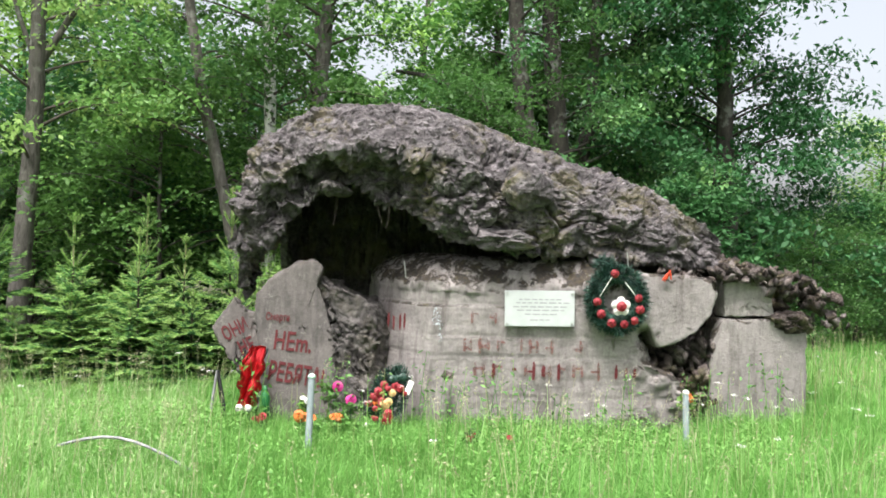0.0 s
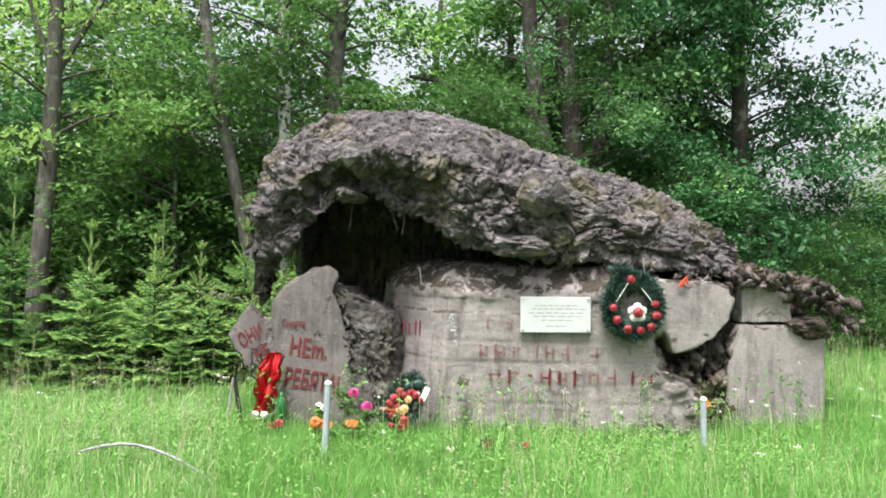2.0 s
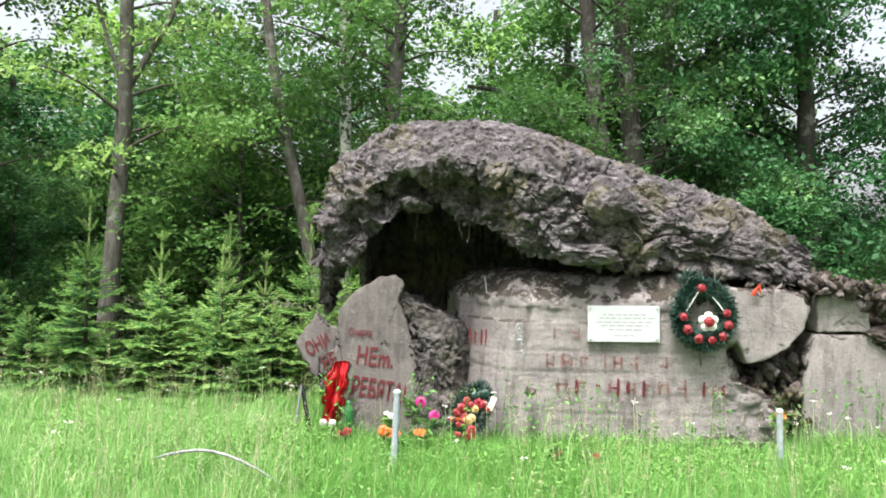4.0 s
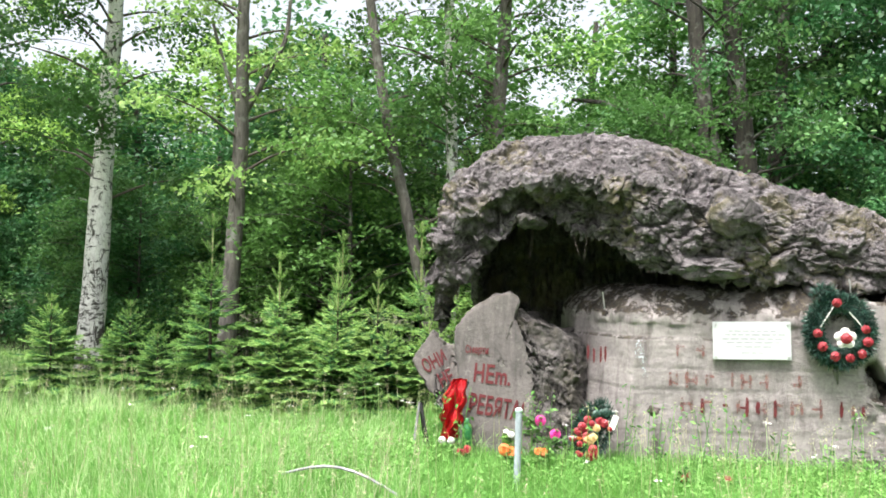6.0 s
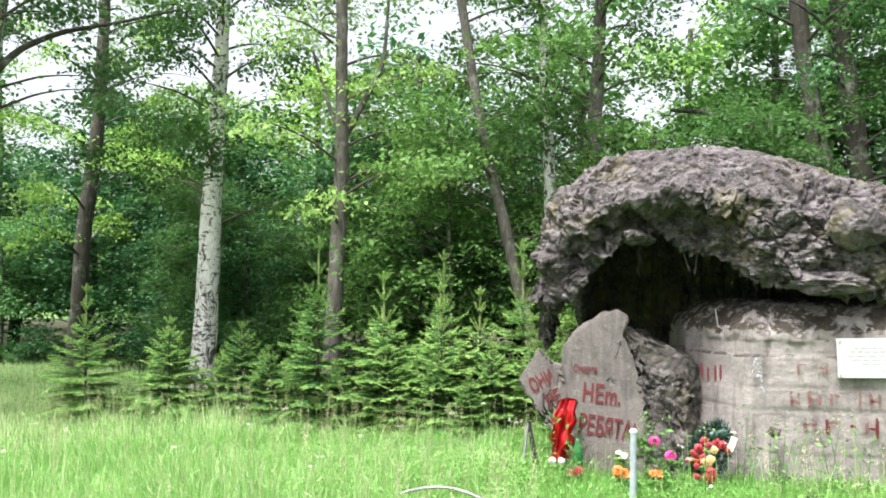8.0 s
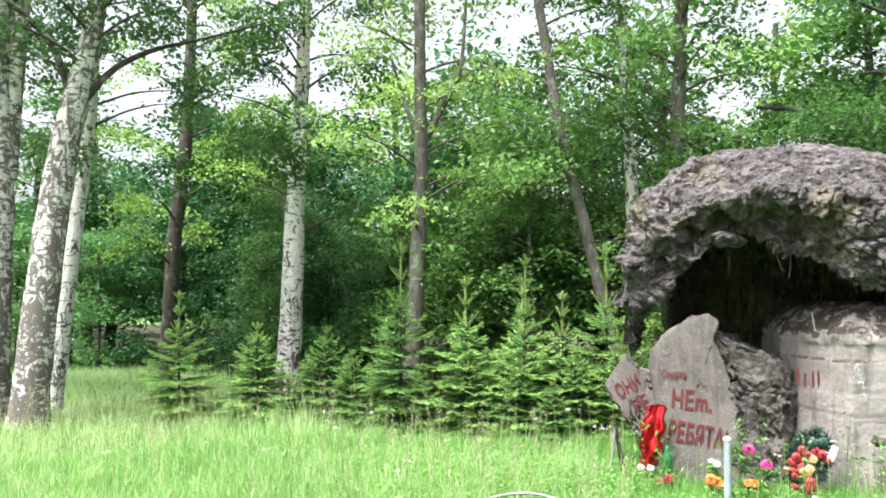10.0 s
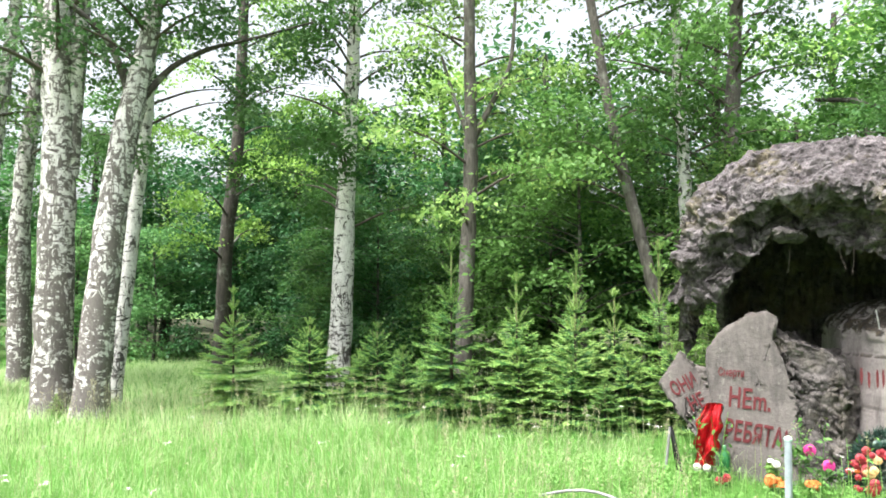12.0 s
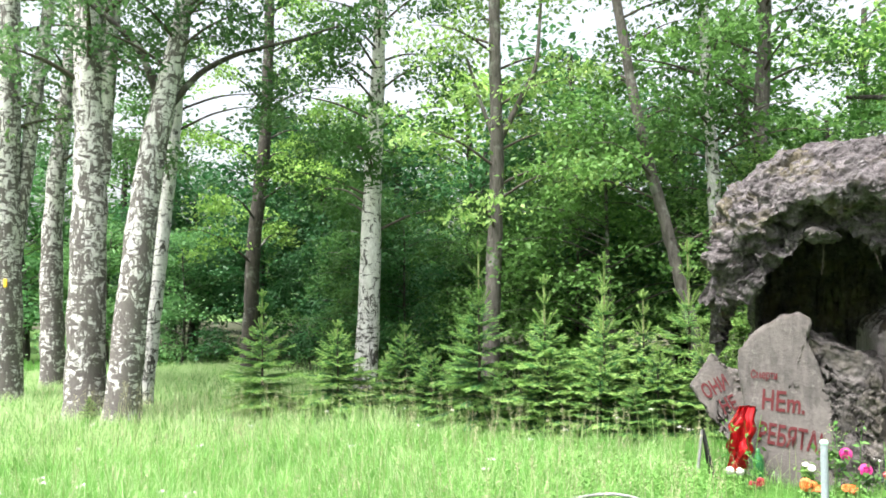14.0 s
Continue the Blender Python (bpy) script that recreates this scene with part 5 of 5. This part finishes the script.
def make_spruce(h, seed, width, bare=0.2):
    """Layered whorls of drooping fronds under a long pale leader with candelabra shoots."""
    rng = np.random.RandomState(seed)
    t = thing("young_spruce", (0, 0, 0), "young green spruce with an upright pale leader shoot", "spruce", "young spruces at the meadow's edge")
    body = h * (1 - bare)
    tube("trunk", [(0, 0, -0.1), (0.01, 0, body * 0.5), (0, 0, body)], [0.014 * h, 0.009 * h, 0.009], M_TWIG, t, 7)
    tube("leader", [(0, 0, body), (0.006, 0.004, (body + h) / 2), (0, 0, h)], [0.0095, 0.008, 0.005], M_LEADER, t, 6, label="pale olive leader shoot")
    wood, old, fresh = [], [], []

    def twig(o, d, length, up, tip, size=0.03):
        d = d / np.linalg.norm(d)
        tri, u = needle_comb(rng, o, d, up, length, 0.0085, size)
        cut = u > tip
        old.append(tri[~cut].reshape(-1, 3))
        fresh.append(tri[cut].reshape(-1, 3))

    z, k = 0.07 * h, 0
    while z < body:
        f = z / body
        reach = width * (1 - f) ** 0.8 * (0.75 + 0.25 * min(1, f / 0.15)) + 0.1
        nb = 8 if f < 0.55 else 6
        for q in range(nb):
            az = 2 * np.pi * (q + 0.5 * (k % 2)) / nb + rng.uniform(-0.3, 0.3)
            l = reach * rng.uniform(0.65, 1.15)
            rise = np.interp(f, [0, 0.35, 0.7, 1], [-0.1, 0.1, 0.5, 0.95])
            dv, side = np.array([math.cos(az), math.sin(az), 0]), np.array([-math.sin(az), math.cos(az), 0])
            zz = z + rng.uniform(-0.035, 0.035)
            p = np.array([np.array([0, 0, zz]) + dv * l * u + np.array([0, 0, l * (rise * u - 0.5 * u * u + 0.33 * u ** 3)]) for u in (0, 0.3, 0.55, 0.8, 1)])
            wood.append(tube_arrays(p, [0.006, 0.005, 0.004, 0.003, 0.002], 3, 0, seed))
            nt = max(3, int(l / 0.042))
            for s in range(nt):
                u = (s + 0.7) / (nt + 0.2)
                o = np.array([np.interp(u * 4, range(5), p[:, i]) for i in range(3)])
                out = np.array([np.interp(min(1, u + 0.1) * 4, range(5), p[:, i]) for i in range(3)]) - o + dv * 0.01
                out /= np.linalg.norm(out)
                for sg in (-1, 1):
                    tl = min(0.24, l * 0.45) * (1.05 - 0.8 * u) * rng.uniform(0.7, 1.2) + 0.035
                    twig(o, side * sg * 0.8 + out * 0.75 + np.array([0, 0, rng.uniform(-0.3, 0.02)]), tl, np.array([0, 0, 1.0]), 0.45)
            out = p[-1] - p[-2]
            twig(p[0], p[2] - p[0], float(np.linalg.norm(p[2] - p[0])), np.array([0, 0, 1.0]), 2.0, 0.024)
            twig(p[2], p[-1] - p[2], float(np.linalg.norm(p[-1] - p[2])) + 0.04, np.array([0, 0, 1.0]), 0.5)
        z += np.interp(f, [0, 0.6, 1], [0.11, 0.14, 0.14]) * max(0.75, h / 1.9)
        k += 1
    tiers = (0.0, 0.42, 0.8) if bare > 0.25 else (0.0, 0.6)
    for w, tier in enumerate(tiers):                               # whorls of upright shoots on the leader
        base = np.array([0, 0, body + (h - body) * tier])
        for q in range(5):
            az = 2 * np.pi * (q + 0.5 * w) / 5 + rng.uniform(-0.3, 0.3)
            l = (0.22, 0.15, 0.1)[w] * rng.uniform(0.8, 1.2) * h / 2.0
            d = np.array([math.cos(az) * 0.6, math.sin(az) * 0.6, 0.85])
            wood.append(tube_arrays([base, base + d * l * 0.5, base + d * l + [0, 0, l * 0.12]], [0.006, 0.005, 0.003], 3, 0, seed))
            twig(base, d, l + 0.02, np.array([-d[1], d[0], 0.2]), 0.15, 0.026)
            twig(base, d, l + 0.02, np.array([d[0], d[1], -0.5]), 0.15, 0.026)
    for q in range(3):
        twig(np.array([0, 0, body]), np.array([0.02 * q - 0.02, 0.01, 1.0]), h - body, np.array([math.cos(q * 1.05), math.sin(q * 1.05), 0]), 0.1, 0.022)
    v, y = np.concatenate(old), np.concatenate(fresh)
    part("new_growth", np_mesh("new_growth", y, np.arange(len(y)).reshape(-1, 3), M_SHOOT), M_SHOOT, t, "fresh light green tips")
    tagged(part("branchwork", np_mesh("branchwork", *merge(wood), M_TWIG, True), M_TWIG, t), kind="stuff")
    part("needles", np_mesh("needles", v, np.arange(len(v)).reshape(-1, 3), M_NEEDLE), M_NEEDLE, t)
    return t


rng = np.random.RandomState(5)
sp_a = make_spruce(2.3, 1, 0.8, 0.36)
sp_b = make_spruce(1.75, 2, 0.72, 0.33)
sp_c = make_spruce(1.25, 3, 0.55, 0.2)
plant_copies(sp_a, [(-4.83, 8.50, 1.0), (-2.55, 9.5, 1.0), (-3.6, 9.6, .95)], rng, 0.99, 1.01, 0.0)
plant_copies(sp_b, [(-4.03, 8.63, 1.06), (-3.36, 8.75, 1.02), (-3.08, 9.45, 1.0), (-5.4, 9.2, .75), (-7.75, 7.95, 0.95), (-2.3, 8.9, .8)], rng, 0.97, 1.03, 0.0)
plant_copies(sp_c, [(-3.9, 8.35, .8), (-3.3, 8.4, .75), (-4.5, 8.3, .7), (-2.9, 8.3, .6), (-6.76, 8.27, 1.05), (-6.03, 8.75, .92), (-5.5, 8.5, .8), (-2.75, 8.75, .85), (-6.4, 8.9, .7), (-9.6, 6.75, .3)], rng, 0.95, 1.05, 0.0)

# ---------- meadow grass ----------
def grass(name, n, r0, r1, h0, h1, width, seed, mat, label, ang=(-66, 44), lean=0.75, segs=2):
    """Blades scattered over a ring of the meadow; none under the ruin or in the wood."""
    rg = np.random.RandomState(seed)
    r = np.sqrt(rg.uniform(r0 * r0, r1 * r1, n))
    a = np.radians(rg.uniform(ang[0], ang[1], n))
    x, y = r * np.sin(a), r * np.cos(a)
    keep = ~((y > 7.05) & (y < 10.2) & (x > -1.75) & (x < 3.4))
    edge = np.where(x > -6, 10.6, 10.6 + (-6 - x) * 0.35)
    keep &= (y < np.where(x > 3.2, 18, edge)) | (rg.rand(n) < 0.12)
    x, y, r = x[keep], y[keep], r[keep]
    n = len(x)
    clump = 0.6 * np.sin(x * 2.1 + 1.7 * np.sin(y * 1.3)) * np.cos(y * 1.9 + 1.1 * np.sin(x * 1.7)) + 0.7 * np.sin(x * 6.3 + 2 * np.sin(y * 4.7)) * np.cos(y * 5.9 + 1.6 * np.sin(x * 5.1))
    h = rg.uniform(h0, h1, n) * (1 + 0.4 * clump)
    az = rg.normal(0, 1.1, n) + 4.0 * clump + 2.0 * np.sin(x * 0.7 + y)
    ln = h * lean * rg.uniform(0.1, 1.3, n)
    w = width * rg.uniform(0.6, 1.3, n) * (r / 6.0) ** 0.5
    base = np.stack([x, y, gz(x, y) - 0.01], 1)
    d = np.stack([np.cos(az), np.sin(az), 0 * az], 1)
    s = np.stack([-np.sin(az), np.cos(az), 0 * az], 1)
    tw = rg.uniform(0, np.pi, n)
    s = s * np.cos(tw)[:, None] + d * np.sin(tw)[:, None]
    up = np.array([0, 0, 1.0])
    mid = base + d * (ln * 0.3)[:, None] + up * (h * 0.6)[:, None]
    tip = base + d * ln[:, None] + up * (h * np.sqrt(np.clip(1 - (ln / h) ** 2 * 0.5, 0.2, 1)))[:, None]
    wv = s * w[:, None]
    v = np.stack([base - wv * 0.5, base + wv * 0.5, mid + wv * 0.4, mid - wv * 0.4, tip], 1).reshape(-1, 3)
    o = np.arange(n)[:, None] * 5
    f = np.concatenate([o + [0, 1, 2], o + [0, 2, 3], o + [3, 2, 4]])
    tagged(part(name, np_mesh(name, v, f, mat), mat), label, "grass", kind="stuff")


grass("meadow_grass", 235000, 3.4, 9.2, 0.06, 0.22, 0.0054, 1, M_GRASS, "bright green meadow grass bending all ways", lean=1.05)
grass("meadow_grass", 90000, 8.8, 22.0, 0.06, 0.2, 0.011, 2, M_GRASS, "tall bright green meadow grass further off")
grass("meadow_grass", 30000, 0.3, 14.0, 0.1, 0.28, 0.009, 7, M_GRASS, "green meadow grass on the open side", ang=(44, 294))
# paler blades; part of their lightness stands in for stronger light on this side
grass("pale_grass", 85000, 3.4, 19.0, 0.1, 0.27, 0.0046, 21, M_GRASS_PALE_LIT, "fine pale yellow-green grass of the open meadow, lightened for stronger light there", ang=(-66, -17), lean=0.8)
grass("tall_grass", 5500, 3.4, 10.5, 0.26, 0.44, 0.005, 4, M_GRASS, "taller green grass tufts in the meadow", lean=0.5)
grass("seeding_grass", 2200, 3.6, 12, 0.35, 0.62, 0.004, 3, M_STALK, "pale seeding grass stalks", lean=0.25)


def weeds():
    """Broad-leaved weeds: low rosettes through the meadow, taller stems along the foot of the ruin."""
    rg = np.random.RandomState(12)
    cs = []
    for i in range(1500):
        r, a = math.sqrt(rg.uniform(12, 100)), math.radians(rg.uniform(-64, 40))
        x, y = r * math.sin(a), r * math.cos(a)
        if y > 6.95 and -2.0 < x < 3.5:
            continue
        if noise.noise(Vector((x * 0.8, y * 0.8, 4))) < -0.05:
            continue
        n = rg.randint(7, 16)
        cs.append(np.array([x, y, float(gz(x, y)) + 0.1]) + rg.normal(0, 1, (n, 3)) * [0.07, 0.07, 0.06])
    for i in range(2400):                                             # thick low herbs before the ruin
        x, y = rg.uniform(-4.2, 2.6), 7.1 - abs(rg.normal(0, 0.95))
        if y > 6.95 and x > -2.0 or noise.noise(Vector((x * 1.1, y * 1.1, 7))) < -0.2:
            continue
        n = rg.randint(8, 18)
        cs.append(np.array([x, y, float(gz(x, y)) + 0.1]) + rg.normal(0, 1, (n, 3)) * [0.08, 0.08, 0.05])
    c = np.concatenate(cs)
    tagged(part("meadow_weeds", np_mesh("meadow_weeds", *leaf_arrays(c, 0.03, rg, 0.8, 0.5), M_WEED), M_WEED), "low broad-leaved green weeds in the grass", "weeds", kind="stuff")
    for i in range(46):
        x = rg.uniform(-1.9, 3.5)
        y = 6.85 - rg.uniform(0, 0.45) if x < 1.9 else 6.98 - rg.uniform(0, 0.4)
        z, h = float(gz(x, y)), rg.uniform(0.3, 0.72)
        w = thing("tall_weed", (x, y, z), "thin tall green weed growing before the concrete", "weed", "weeds at the ruin's foot")
        bend = rg.uniform(-0.1, 0.1, 2)
        tube("stem", [(0, 0, -0.02), (bend[0] * 0.4, bend[1] * 0.4, h * 0.55), (bend[0], bend[1], h)], [0.004, 0.003, 0.002], M_WEED, w, 5)
        n = int(26 * h)
        u = rg.uniform(0.2, 1, n)[:, None]
        c = np.array([[bend[0], bend[1], h]]) * u + rg.normal(0, 1, (n, 3)) * [0.04, 0.04, 0.02]
        part("foliage", np_mesh("foliage", *leaf_arrays(c, 0.05, rg, 0.6, 0.4, 0.5), M_WEED), M_WEED, w)
        if rg.rand() < 0.5:
            c = np.array([bend[0], bend[1], h]) + rg.normal(0, 1, (14, 3)) * [0.025, 0.025, 0.03]
            tagged(part("flower_head", np_mesh("flower_head", *leaf_arrays(c, 0.014, rg, 1, 0.8), M_STALK), M_STALK, w), kind="stuff")


def panicles():
    """Feathery seed heads on long stalks."""
    rg = np.random.RandomState(14)
    out = []
    for i in range(1500):
        r, a = math.sqrt(rg.uniform(13, 120)), math.radians(rg.uniform(-64, 42))
        x, y = r * math.sin(a), r * math.cos(a)
        if y > 6.8 and -2.0 < x < 3.5 or noise.noise(Vector((x * 0.5, y * 0.5, 9))) < -0.1:
            continue
        z, h = float(gz(x, y)), rg.uniform(0.38, 0.62)
        b = rg.uniform(-0.12, 0.12, 2)
        top = np.array([x + b[0], y + b[1], z + h])
        out.append(leaf_arrays(top + rg.normal(0, 1, (16, 3)) * [0.012, 0.012, 0.04], 0.02, rg, 0.0, 0.25, -1.0))
        s = np.array([0.0018, 0, 0])
        root = np.array([x, y, z])
        out.append((np.array([root - s, root + s, top + s * 0.5, top - s * 0.5]), np.array([[0, 1, 2, 3]])))
    tagged(part("seed_heads", np_mesh("seed_heads", *merge(out), M_STALK), M_STALK), "pale feathery seed heads of meadow grass", "grass", kind="stuff")


weeds()
panicles()


def umbels():
    """White umbels on thin stems."""
    rg = np.random.RandomState(8)
    stems, heads = [], []
    for i in range(55):
        r, a = math.sqrt(rg.uniform(20, 85)), math.radians(rg.uniform(-62, 32))
        x, y = r * math.sin(a), r * math.cos(a)
        if y > 6.9 and -1.9 < x < 3.5:
            y = 6.2 + rg.uniform(0, 0.6)
        z, h = float(gz(x, y)), rg.uniform(0.3, 0.55)
        stems.append(tube_arrays([(x, y, z), (x + .02, y, z + h * .5), (x, y, z + h)], [0.003, 0.0025, 0.002], 4))
        c = np.array([x, y, z + h]) + rg.normal(0, 1, (22, 3)) * [0.015, 0.015, 0.005]
        heads.append(leaf_arrays(c, 0.011, rg, 2.0, 0.9))
    tagged(part("umbel_stems", np_mesh("umbel_stems", *merge(stems), M_GRASS), M_GRASS), "thin green stems of white meadow umbels", "flowers", kind="stuff")
    tagged(part("umbel_flowers", np_mesh("umbel_flowers", *merge(heads), M_FLOWER_WHITE), M_FLOWER_WHITE), "white meadow umbel flower heads", "flowers", kind="stuff")


umbels()
